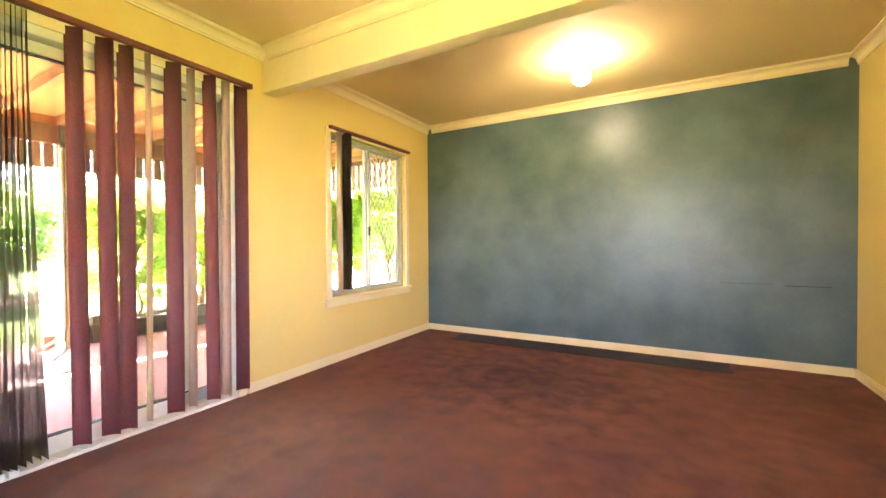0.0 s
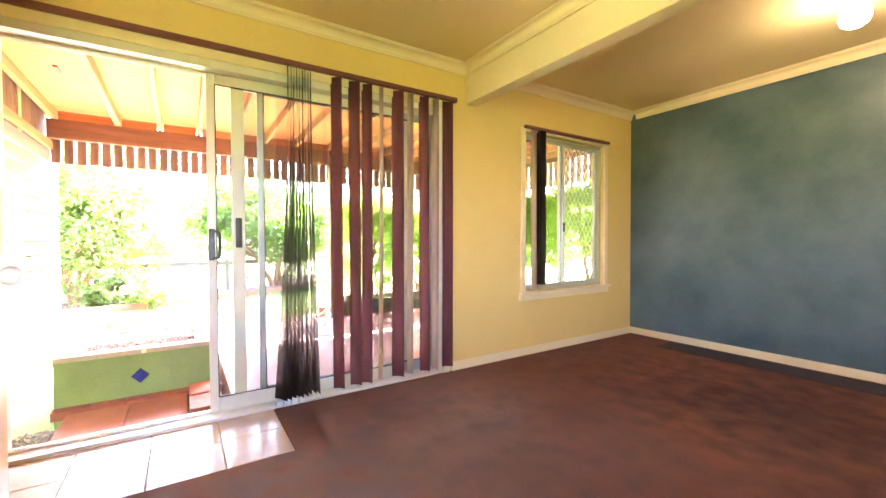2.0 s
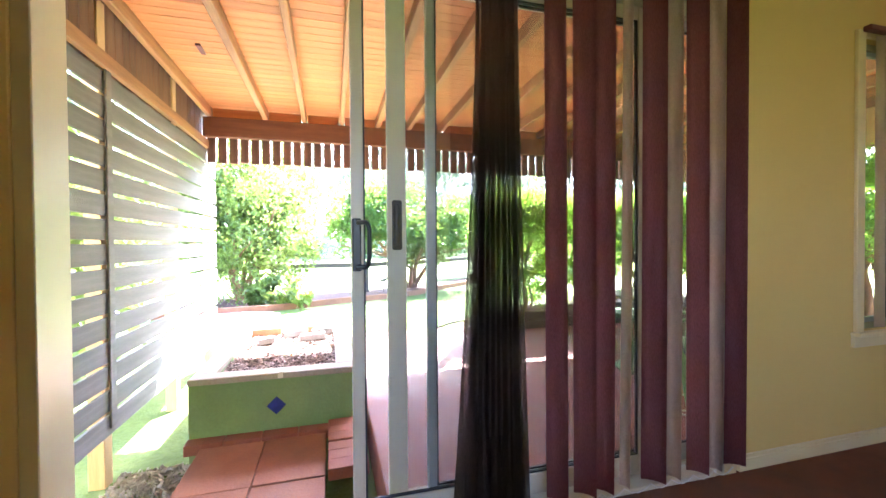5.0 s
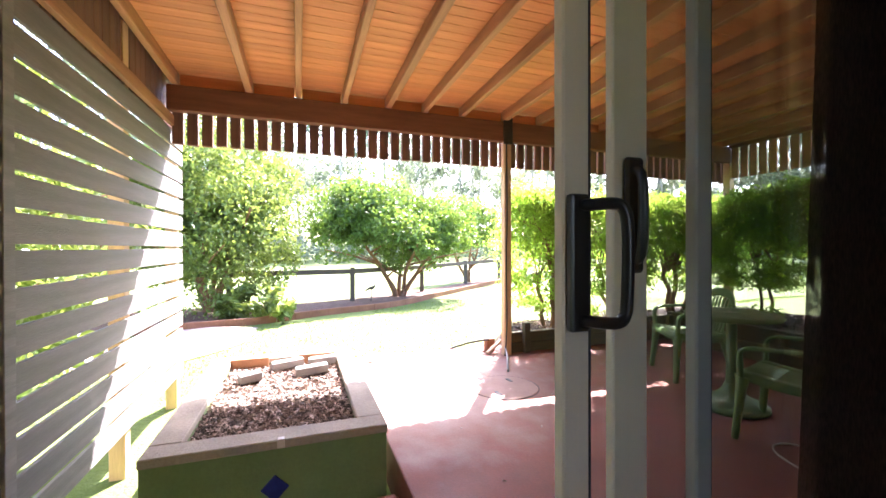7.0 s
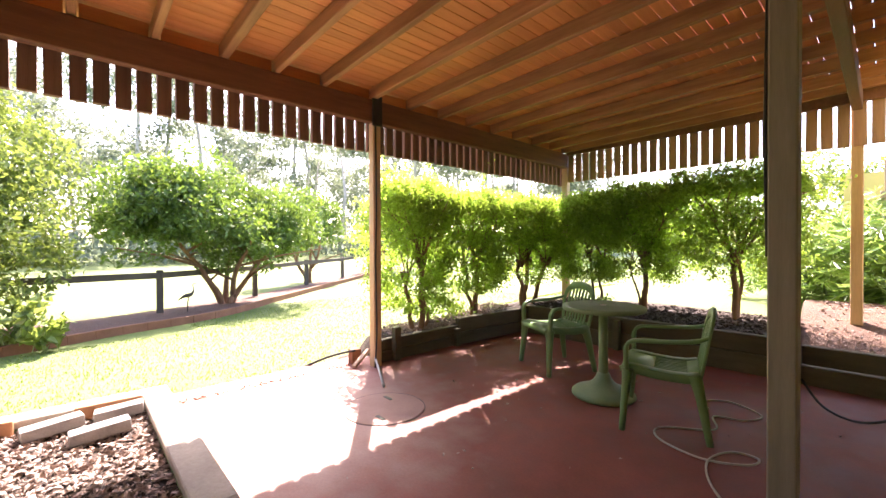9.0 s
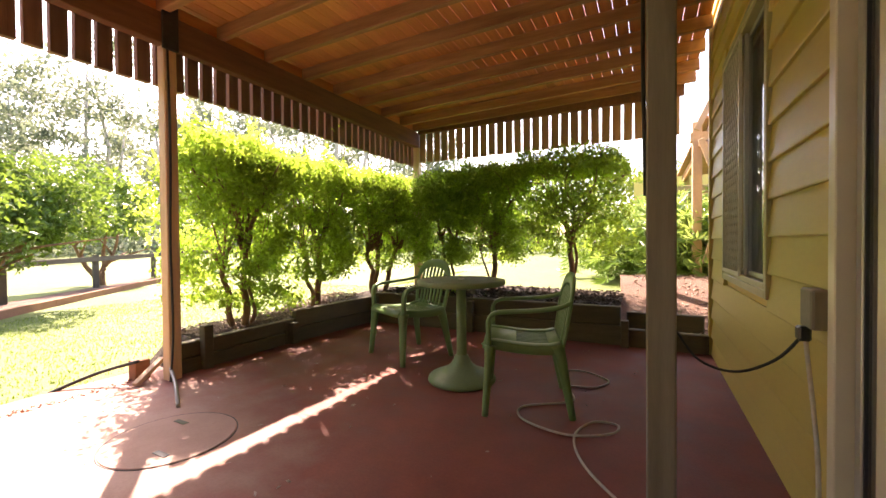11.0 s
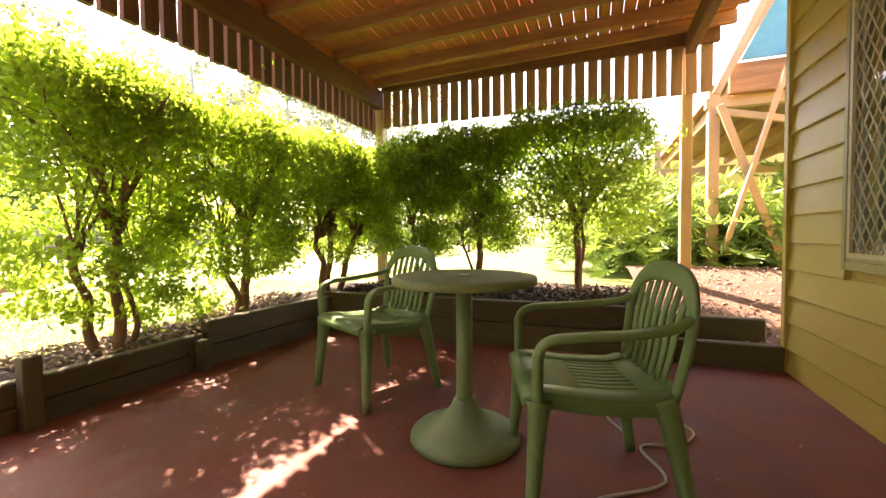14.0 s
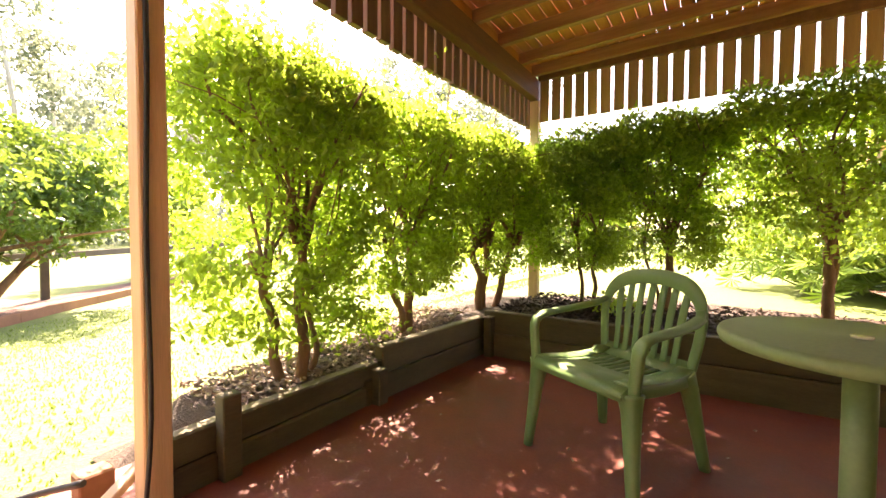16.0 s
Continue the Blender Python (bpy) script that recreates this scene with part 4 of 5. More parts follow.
# pavers and bricks between the door and the planter
paving = thing("paving", (-3.6, -0.3, -0.4), "terracotta pavers below the door step", "paving", kind="structure")
pav_me = mesh_of("paver", box(-0.297, 0.297, -0.197, 0.197, -0.06, 0.0, 0.006, 2), M_PAVER)
for i in range(3):
    for j in range(2):
        piece("paver", pav_me, paving, (-4.05 + i * 0.60, -0.58 + j * 0.40, -0.33 + 0.004 * ((i + j) % 2)))
brick_me = mesh_of("brick", box(-0.055, 0.055, -0.115, 0.115, -0.07, 0.0, 0.006, 2), M_BRICK)
for i in range(6):
    piece("brick", brick_me, paving, (-4.31 + i * 0.116, 0.145, -0.262 + 0.004 * (i % 3)), random.uniform(-0.03, 0.03), (0.02, 0.0))
for i in range(5):
    piece("brick", brick_me, paving, (-4.345, -0.76 + i * 0.235, -0.30), 0.02)
vent = thing("vent_brick_mat", (-3.35, -0.25, -0.33), "red perforated drainage mat on the pavers", "mat")
bm = bmesh.new()
for i in range(5):
    cube(bm, -3.44 + i * 0.034, -3.428 + i * 0.034, -0.55, 0.02, -0.326, -0.306)
for j in range(17):
    y = -0.55 + j * 0.0355
    cube(bm, -3.44, -3.292, y - 0.006, y + 0.006, -0.3255, -0.3065)
part("grid", bm, M_BRICK, vent)

# ---- privacy screen ----
screen = thing("privacy_screen", (-4.8, -1.28, -0.5), "weathered horizontal slat privacy screen with paling top", "screen")
slat_me = mesh_of("slat", box(-1.87, 1.87, -0.010, 0.010, -0.063, 0.063, 0.003), M_SLAT)
for k in range(15):
    piece("slat", slat_me, screen, (-4.88, -1.27, -0.10 + k * 0.150), random.uniform(-0.002, 0.002), (0.0, random.uniform(-0.003, 0.003)))
for x in (-3.05, -4.30, -5.5, -6.66):
    part("post", box(x - 0.045, x + 0.045, -1.37, -1.28, -0.55, 2.50, 0.004), M_POST, screen)
part("strip", box(-4.335, -4.265, -1.259, -1.245, -0.12, 2.08, 0.003), M_SLAT, screen)
part("top_rail", box(-6.7, -2.86, -1.262, -1.225, 2.075, 2.165, 0.004), M_RAFTER, screen)
pale_me = mesh_of("paling", box(-0.046, 0.046, -0.008, 0.008, 0, 0.56, 0.002), M_PALE)
for k in range(38):
    piece("paling", pale_me, screen, (-6.65 + k * 0.1, -1.20 - 0.1, 2.06 + random.uniform(-0.01, 0.01)), 0, (0, random.uniform(-0.015, 0.015)))


# ---- pergola roof ----
def rafter_z(x):
    return 2.40 + 0.02 * (x + 6.3)


pergola = thing("pergola", (-4.7, 2.1, PATIO), "stained timber patio roof with exposed rafters", "pergola")
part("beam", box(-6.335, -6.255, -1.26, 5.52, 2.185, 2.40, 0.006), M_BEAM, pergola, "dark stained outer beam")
part("beam", box(-6.25, -2.9, 5.375, 5.425, 2.37, 2.56, 0.006), M_BEAM, pergola)
part("beam", box(-3.165, -3.09, 1.86, 5.37, 2.29, 2.458, 0.006), M_BEAM, pergola)
RY = [-1.20, -0.63, -0.216, 0.203, 0.628, 1.009, 1.422, 1.92, 2.36, 2.80, 3.24, 3.68, 4.12, 4.56, 5.0, 5.33]
for k, y in enumerate(RY):
    bm = bmesh.new()
    w = 0.048 + 0.012 * (k % 3 == 1)
    bar(bm, (-6.42, y, rafter_z(-6.42) + 0.056), (WO - 0.03, y + random.uniform(-0.02, 0.02), rafter_z(WO) + 0.056), w, 0.105, 0.006)
    part("rafter", bm, M_RAFTER, pergola)
for y0, y1 in zip(RY, RY[1:]):
    part("blocking", box(-6.31, -6.285, y0 + 0.035, y1 - 0.035, 2.401, 2.50), M_BOARD, pergola)
roof_me = mesh_of("roof_slat", box(-0.0475, 0.0475, -3.45, 3.45, 0, 0.016, 0.002), M_BOARD)
for k in range(38):
    x = -6.50 + k * 0.0985
    piece("roof_slat", roof_me, pergola, (x, 2.12, rafter_z(x) + 0.113), 0, (0, -0.02))
solid("patio_roof_sheet", box(-6.55, WO, -1.35, 2.6, 2.66, 2.67), M_GPOST, "sheet covering the patio roof slats", "roof", "structure")
# Solid block drawn in place of a gap in the ceiling lining.
solid("ceiling_slot", box(-4.99, -4.83, -0.92, -0.885, rafter_z(-4.9) + 0.098, rafter_z(-4.9) + 0.1165, 0.002), M_RAIL, "small rust-red block for a gap in the patio ceiling", "vent", "structure")
P1 = part("post", box(-6.335, -6.25, 1.91, 1.995, -0.3, 2.185, 0.005), M_POST, pergola, "tan timber post")
part("bracket", box(-6.25, -6.225, 1.895, 2.0, 2.15, 2.52, 0.004), M_CABLE, pergola, "black steel post bracket")
part("post", box(-6.345, -6.25, 5.40, 5.49, -0.1, 2.185, 0.005), M_POST, pergola, "tan timber post")
part("post", box(-3.175, -3.085, 5.46, 5.55, -0.1, 2.50, 0.005), M_POST, pergola, "tan timber post")
part("post", box(-3.265, -3.17, 1.87, 1.965, PATIO, 2.46, 0.006), M_GPOST, pergola, "grey painted post beside the house wall")
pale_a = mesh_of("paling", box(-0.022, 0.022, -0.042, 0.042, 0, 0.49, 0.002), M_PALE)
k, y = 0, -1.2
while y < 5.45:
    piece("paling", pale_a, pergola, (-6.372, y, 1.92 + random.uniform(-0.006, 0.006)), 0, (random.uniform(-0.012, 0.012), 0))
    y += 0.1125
pale_b = mesh_of("paling", box(-0.046, 0.046, -0.009, 0.009, 0, 0.60, 0.002), M_PALE_LIT)
x = -6.2
while x < -2.93:
    piece("paling", pale_b, pergola, (x, 5.437, 1.96 + random.uniform(-0.006, 0.006)), 0, (0, random.uniform(-0.012, 0.012)))
    x += 0.119
bm = bmesh.new()
tube(bm, smooth_line([(-6.245, 1.93, 2.2), (-6.24, 1.935, 1.4), (-6.243, 1.925, 0.8), (-6.22, 1.92, 0.2), (-6.19, 1.88, -0.155)], 5), 0.008, 6)
solid("post_cable", bm, M_CABLE, "black cable hanging down the timber post", "cable")
bm = bmesh.new()
tube(bm, smooth_line([(-3.268, 1.90, 2.44), (-3.27, 1.895, 2.0), (-3.275, 1.89, 1.5), (-3.27, 1.885, 1.15), (-3.267, 1.89, 0.95)], 5), 0.007, 6)
solid("post_cable", bm, M_CABLE, "black cable running down the grey post", "cable")

# ---- retaining edge ----
edge = thing("retaining_wall", (-6.3, 3.2, PATIO), "low retaining wall of mossy timber sleepers", "retaining wall")


def sleeper(a, b, z0, z1, w=0.07):
    bm2 = bmesh.new()
    bar(bm2, (*a, (z0 + z1) / 2), (*b, (z0 + z1) / 2), w, z1 - z0, 0.008)
    part("sleeper", bm2, M_SLEEP, edge)


sleeper((-6.36, 2.0), (-6.37, 3.16), -0.19, -0.065)
sleeper((-6.37, 2.0), (-6.385, 3.12), -0.063, 0.055)
sleeper((-6.36, 3.0), (-6.30, 4.30), -0.19, -0.03)
sleeper((-6.37, 3.14), (-6.31, 4.32), -0.028, 0.135)
sleeper((-6.27, 4.30), (-3.45, 4.32), -0.19, 0.01)
sleeper((-6.27, 4.31), (-3.48, 4.33), 0.012, 0.185)
sleeper((-3.42, 4.30), (WO - 0.03, 4.29), -0.19, -0.01)
sleeper((-3.44, 4.60), (WO - 0.03, 4.60), -0.1, 0.10)
for x, y, h in ((-6.31, 2.22, 0.165), (-6.30, 3.08, 0.03), (-4.95, 4.25, 0.16), (-3.44, 4.26, 0.07), (-6.2, 4.25, 0.15)):
    part("stake", box(x - 0.035, x + 0.03, y - 0.04, y + 0.035, -0.19, h, 0.005), M_SLEEP, edge)
solid("timber_offcut", box(-6.56, -6.47, 1.80, 1.90, -0.30, -0.03, 0.006), M_EDGE, "short orange timber block beside the post", "timber block")


# ---- ground ----
def ground_z(x, y):
    z = -0.30
    z -= 0.18 * smoothstep(0.9, 0.1, y) * smoothstep(-7.6, -6.4, x)
    z += 0.42 * smoothstep(4.3, 6.2, y) * smoothstep(-9.0, -6.6, x)
    z += 0.25 * smoothstep(6.0, 16.0, y)
    z -= 0.05 * smoothstep(-7.0, -10.0, x) * (1 - smoothstep(6.0, 16.0, y))
    z += 0.02 * noise.noise(Vector((x * 0.6, y * 0.6, 0)))
    far = math.hypot(x + 5, y - 2)
    return z + 0.02 * max(0.0, far - 22)


axis = sorted(set([round(v, 2) for v in np.arange(-24, 20, 0.4)] + [-400, -250, -150, -90, -60, -45, -35, -29, 24, 30, 40, 60, 100, 200, 400]))
vs = [(x, y, ground_z(x, y)) for x in axis for y in axis]
n = len(axis)
fs = [(i * n + j, (i + 1) * n + j, (i + 1) * n + j + 1, i * n + j + 1) for i in range(n - 1) for j in range(n - 1)]
ground = tagged(new("ground", raw_mesh("ground", vs, fs, M_LAWN)), "sunlit yellow-green mown lawn", "lawn", "", "structure")


def patch(name, outline_a, outline_b, mat, label, lift=0.012, rows=6, cols=24):
    """A strip of bare earth between two lines, following the ground."""
    a, b = smooth_line([(*p, 0) for p in outline_a], 8), smooth_line([(*p, 0) for p in outline_b], 8)
    v, f = [], []
    for i in range(cols + 1):
        pa, pb = a[int(i * (len(a) - 1) / cols)], b[int(i * (len(b) - 1) / cols)]
        for j in range(rows + 1):
            p = pa.lerp(pb, j / rows)
            v.append((p.x, p.y, ground_z(p.x, p.y) + lift + 0.02 * math.sin(math.pi * j / rows)))
    for i in range(cols):
        for j in range(rows):
            k = i * (rows + 1) + j
            f.append((k, k + rows + 1, k + rows + 2, k + 1))
    return tagged(new(name, raw_mesh(name, v, f, mat)), label, "garden bed", "", "structure")


EDGE_LINE = [(-9.7, -3.2), (-10.0, -2.0), (-10.3, -0.9), (-10.8, 0.3), (-11.4, 1.7), (-13.2, 3.7), (-15.5, 6.2), (-18.0, 9.2)]
BACK_LINE = [(-12.4, -4.2), (-12.6, -2.6), (-12.7, -1.0), (-12.9, 0.4), (-13.6, 1.9), (-15.2, 4.2), (-17.2, 6.6), (-19.4, 9.4)]
patch("garden_bed", EDGE_LINE, BACK_LINE, M_REDSOIL, "bare mulched garden bed along the fence", 0.02)
bm = bmesh.new()
line = smooth_line([(*p, 0) for p in EDGE_LINE], 4)
line = [(p.x, p.y, ground_z(p.x, p.y) + 0.05) for p in line]
for a, b in zip(line, line[1:]):
    bar(bm, a, b, 0.07, 0.16, 0.006)
solid("garden_edging", bm, M_EDGE, "weathered timber edging between lawn and bed", "edging", "structure")
patch("mulch_patch", [(-7.6, -1.6), (-8.5, -1.0), (-9.9, -0.9)], [(-7.4, -3.2), (-8.8, -2.9), (-10.2, -2.2)], M_CHIP, "brown mulch beside the screen", 0.015, 5, 12)
# raised beds behind the sleepers
v, f = [], []
bed = [((-6.34, 2.02), (-7.2, 2.02), -0.24), ((-6.34, 2.24), (-7.25, 2.26), 0.03), ((-6.34, 3.0), (-7.3, 3.1), 0.05), ((-6.32, 4.0), (-7.3, 4.2), 0.11), ((-6.25, 4.34), (-7.2, 6.0), 0.15), ((-5.3, 4.34), (-5.3, 6.1), 0.17), ((-4.3, 4.34), (-4.3, 6.1), 0.17), ((-3.5, 4.36), (-3.5, 6.0), 0.16)]
for (ax, ay), (bx, by), h in bed:
    for j in range(7):
        x, y = ax + (bx - ax) * j / 6, ay + (by - ay) * j / 6
        g = ground_z(x, y) + 0.01
        v.append((x, y, max(g, h + 0.03 * noise.noise(Vector((x * 3, y * 3, 1))) + (g - h) * smoothstep(3.0, 6.0, j))))
for i in range(len(bed) - 1):
    for j in range(6):
        k = i * 7 + j
        f.append((k, k + 1, k + 8, k + 7))
tagged(new("hedge_bed", raw_mesh("hedge_bed", v, f, M_SOIL)), "dark soil bed behind the sleepers", "garden bed", "", "structure")
patch("red_bed", [(-3.48, 4.36), (-3.1, 4.36), (WO - 0.02, 4.36), (-1.2, 4.5)], [(-3.6, 6.4), (-2.9, 6.6), (-2.2, 6.7), (-1.0, 6.8)], M_REDSOIL, "red earth at the end of the patio", 0.20)


def bed_z(x, y):
    return 0.05 + 0.1 * smoothstep(3.0, 4.4, y)


chips("leaf_litter", -6.9, -6.42, 2.27, 4.3, bed_z, 1800, 0.022, M_CHIP, "dry leaf litter in the hedge bed")
chips("leaf_litter", -6.3, -3.5, 4.4, 5.6, lambda x, y: 0.17, 3000, 0.022, M_SOIL, "dark leaf litter in the hedge bed")
chips("pebbles", -4.4, -2.85, -1.25, -0.80, ground_z, 4200, 0.020, M_PEB, "loose brown pebbles below the screen", 0.8)
chips("broken_edge", -6.53, -6.45, 0.35, 1.85, lambda x, y: PATIO - 0.004, 220, 0.014, M_BRICK, "crumbled red edge line across the slab")
chips("earth_litter", -3.4, -1.6, 4.5, 6.3, lambda x, y: ground_z(x, y) + 0.21, 900, 0.020, M_CHIP, "dry leaves and bark scattered on the red earth")
chips("fallen_leaves", -6.2, -3.0, 0.6, 4.1, lambda x, y: PATIO, 70, 0.012, M_CHIP, "scattered dry leaves on the slab")

# ---- grass ----
rng = np.random.default_rng(11)
n = 42000
gx, gy = rng.uniform(-12.5, -6.8, n), rng.uniform(-2.5, 8.5, n)
ga = rng.uniform(0, 2 * math.pi, n)
gh = rng.uniform(0.015, 0.035, n)
vs, fs = [], []
for i in range(n):
    x, y, a, h = gx[i], gy[i], ga[i], gh[i]
    if -10.2 > x and y < 1.2 or x < -11 - 0.6 * max(0.0, y - 1.2) or (x > -7.3 and 1.9 < y < 6.1):
        continue
    z = ground_z(x, y) - 0.004
    c, s = 0.007 * math.cos(a), 0.007 * math.sin(a)
    o = len(vs)
    vs += [(x - c, y - s, z), (x + c, y + s, z), (x + 2 * s, y - 2 * c, z + h)]
    fs.append((o, o + 1, o + 2))
tagged(new("grass", raw_mesh("grass", vs, fs, M_GRASS)), "short bright grass blades on the lawn", "grass", "", "stuff")


# ---- shrubs and trees ----
def branches(bm2, rng2, base, spread, top, stems, r0, fork=True):
    """Stems that rise from the base, wander and fork."""
    tips = []
    for k in range(stems):
        a = 2 * math.pi * (k + rng2.uniform(-0.3, 0.3)) / stems
        d = Vector((math.cos(a) * spread[0], math.sin(a) * spread[1], 0))
        b = Vector(base) + Vector((math.cos(a) * r0 * 1.2, math.sin(a) * r0 * 1.2, -0.05))
        h = top * rng2.uniform(0.85, 1.0)
        pts = [b]
        for s in range(1, 6):
            u = s / 5
            pts.append(b + d * (u ** 1.3) + Vector((rng2.normal() * 0.03, rng2.normal() * 0.03, h * u)))
        tube(bm2, smooth_line(pts, 3), list(np.linspace(r0, r0 * 0.3, 16)), 7)
        tips.append(pts[-1])
        if fork:
            for s in (2, 3, 4):
                e = pts[s] + Vector((rng2.normal() * spread[0] * 0.7, rng2.normal() * spread[1] * 0.7, h * rng2.uniform(0.2, 0.4)))
                mid = pts[s].lerp(e, 0.5) + Vector((0, 0, 0.04))
                tube(bm2, [pts[s], mid, e], [r0 * 0.45, r0 * 0.3, r0 * 0.15], 5)
                tips.append(e)
    return tips


def hedge_shrub(x, y, z, top, rx, ry, seed, stems, low, wild, label):
    """A clipped shrub: bare stems cut back to knobs, a fan of thin branches, loose lower sprays, and a dense flat crown."""
    r = np.random.default_rng(seed)
    t2 = thing("hedge_shrub", (x, y, z), label, "shrub", "clipped hedge round the patio")
    b = bmesh.new()
    h = top - z
    tips = []
    for ox, oy, knob, rad, lean in stems:
        base = Vector((x + ox * 0.35, y + oy * 0.35, z - 0.06))
        kz = z + knob
        head = Vector((x + ox, y + oy, kz))
        mids = [base.lerp(head, u) + Vector((r.normal() * 0.018, r.normal() * 0.018, 0)) for u in (0.3, 0.55, 0.8)]
        pts = smooth_line([base] + mids + [head], 4)
        n2 = len(pts)
        rads = [0.8 * rad * (1.35 - 0.5 * (k / (n2 - 1)) ** 0.5) * (1 + 0.09 * math.sin(2.3 * k)) for k in range(n2)]
        rads[-1], rads[-2] = rad * 1.15, rad * 1.2
        tube(b, pts, rads, 9)
        for k in range(3):
            a = r.uniform(0, 2 * math.pi)
            p = head + Vector((math.cos(a), math.sin(a), 0)) * rad * 0.6
            tube(b, [p - Vector((0, 0, 0.05)), p + Vector((math.cos(a) * 0.03, math.sin(a) * 0.03, 0.03)), p + Vector((math.cos(a) * 0.05, math.sin(a) * 0.05, 0.07))], [rad * 0.75, rad * 0.7, rad * 0.5], 7)
        for k in range(lean):
            a = 2 * math.pi * (k + r.uniform(-0.35, 0.35)) / lean
            q = r.uniform(0.4, 0.95)
            e = Vector((x + math.cos(a) * rx * q, y + math.sin(a) * ry * q, top - r.uniform(0.18, 0.35)))
            m1 = head.lerp(e, 0.35) + Vector((r.normal() * 0.03, r.normal() * 0.03, 0.05))
            m2 = head.lerp(e, 0.7) + Vector((r.normal() * 0.04, r.normal() * 0.04, 0.03))
            line = smooth_line([head, m1, m2, e], 4)
            r1 = rad * r.uniform(0.26, 0.5)
            tube(b, line, list(np.linspace(r1, r1 * 0.3, len(line))), 6)
            tips += [line[k2] for k2 in range(3, len(line), 2)]
            for k2 in range(3):
                p = line[int(r.integers(3, len(line)))]
                e2 = p + Vector((r.normal() * 0.16, r.normal() * 0.16, r.uniform(-0.05, 0.22)))
                tube(b, [p, p.lerp(e2, 0.5) + Vector((0, 0, 0.02)), e2], [r1 * 0.4, r1 * 0.3, r1 * 0.15], 5)
                tips.append(e2)
    part("trunk", b, M_BARK, t2, "forked brown stems cut back to knobs")
    # dense clipped crown, a cushion with an uneven top and a ragged underside
    n1 = 10000
    u, v = r.uniform(-1, 1, n1), r.uniform(-1, 1, n1)
    keep = (np.abs(u) ** 2.6 + np.abs(v) ** 2.6) < 1.0
    u, v = u[keep], v[keep]
    edge_f = 1 - (np.abs(u) ** 2.6 + np.abs(v) ** 2.6)
    cx, cy = x - 0.06 + u * rx, y + v * ry
    lump = np.array([noise.noise(Vector((p * 3.1, q * 3.1, seed))) for p, q in zip(cx, cy)])
    hi = top + 0.09 * lump - 0.16 * (1 - edge_f) ** 3
    thick = 0.15 + 0.12 * edge_f + 0.10 * lump
    cz = hi - thick * (1 - r.random(len(u)) ** 1.5) - np.abs(r.normal(size=len(u))) * 0.02
    crown = np.stack([cx, cy, cz], 1) + r.normal(size=(len(u), 3)) * 0.02
    # loose sprays hanging on the branches below it
    n2 = 350
    t = np.array([tuple(p) for p in tips])
    pick = t[r.integers(0, len(t), n2 // 4)] + r.normal(size=(n2 // 4, 3)) * 0.09
    a = r.uniform(0, 2 * math.pi, n2)
    q = 0.5 + 0.65 * r.random(n2) ** 0.6
    zz = z + h * (low + (0.86 - low) * r.random(n2) ** 0.9)
    wide = 0.55 + 0.45 * np.minimum(1.0, (zz - z) / (0.5 * h))
    ring = np.stack([x - 0.16 + np.cos(a) * rx * q * wide, y + np.sin(a) * ry * 1.12 * q * wide, zz], 1)
    sprays = np.concatenate([pick, ring])
    sprays = np.array([p for p in sprays if noise.noise(Vector(p) * 2.9) > -0.22 and p[2] > z + h * low])
    m = 40
    loose = (sprays[:, None, :] + r.normal(size=(len(sprays), m, 3)) * np.array((0.07, 0.07, 0.035))).reshape(-1, 3)
    # new shoots standing up out of the clipped top
    n3 = int(34 * wild)
    sx2, sy2 = x - 0.1 + r.uniform(-0.8, 0.6, n3) * rx, y + r.uniform(-0.9, 0.9, n3) * ry
    rise = 0.05 + 0.13 * r.random(n3) ** 2 * wild
    shoots = []
    for k in range(n3):
        for w2 in np.linspace(0, 1, 9):
            shoots += [(sx2[k] + r.normal() * 0.022, sy2[k] + r.normal() * 0.022, top - 0.05 + rise[k] * w2)] * 2
    shoots = np.array(shoots).reshape(-1, 3) + r.normal(size=(len(shoots), 3)) * 0.015
    pts = np.concatenate([crown, loose, shoots])
    if y < 5.1:
        # the patio side is clipped back at a slope
        lim = 1.62 + 0.14 * np.maximum(0.0, pts[:, 1] - 2.7) + 1.44 * (-6.3 - pts[:, 0]) - 0.25 * r.random(len(pts)) ** 2
        pts[:, 2] = np.minimum(pts[:, 2], lim)
    ob = new("crown", leaves_mesh("crown", pts - np.array((x, y, z)), 0.045, M_HEDGE, r, 0.5, 0.5))
    ob.parent = t2
    return t2


# each stem: offset of its cut head, height of the head, radius, number of branches
LABEL = "clipped yellow-green hedge shrub with bare forked stems"
hedge_shrub(-6.52, 2.68, 0.04, 1.72, 0.50, 0.50, 40, [(-0.02, -0.16, 0.60, 0.030, 5), (0.02, 0.02, 0.76, 0.034, 7), (-0.06, 0.17, 0.50, 0.020, 4)], 0.13, 2.2, "tallest clipped hedge shrub, yellow-green with twin stems")
hedge_shrub(-6.57, 3.66, 0.10, 1.70, 0.46, 0.56, 41, [(0.02, 0.02, 0.66, 0.042, 8), (-0.03, -0.16, 0.60, 0.028, 5)], 0.18, 1.0, LABEL)
hedge_shrub(-6.45, 4.56, 0.14, 1.70, 0.44, 0.54, 42, [(0.02, -0.12, 0.60, 0.036, 6), (0.02, 0.04, 0.62, 0.040, 7), (0.20, 0.26, 0.62, 0.036, 3)], 0.22, 0.9, LABEL)
hedge_shrub(-6.38, 5.62, 0.16, 1.74, 0.46, 0.46, 43, [(0.0, 0.0, 0.6, 0.028, 7)], 0.30, 0.7, LABEL)
hedge_shrub(-5.72, 5.26, 0.17, 1.72, 0.48, 0.40, 44, [(-0.10, 0.0, 0.70, 0.020, 5), (0.12, 0.02, 0.62, 0.022, 5)], 0.22, 0.6, LABEL)
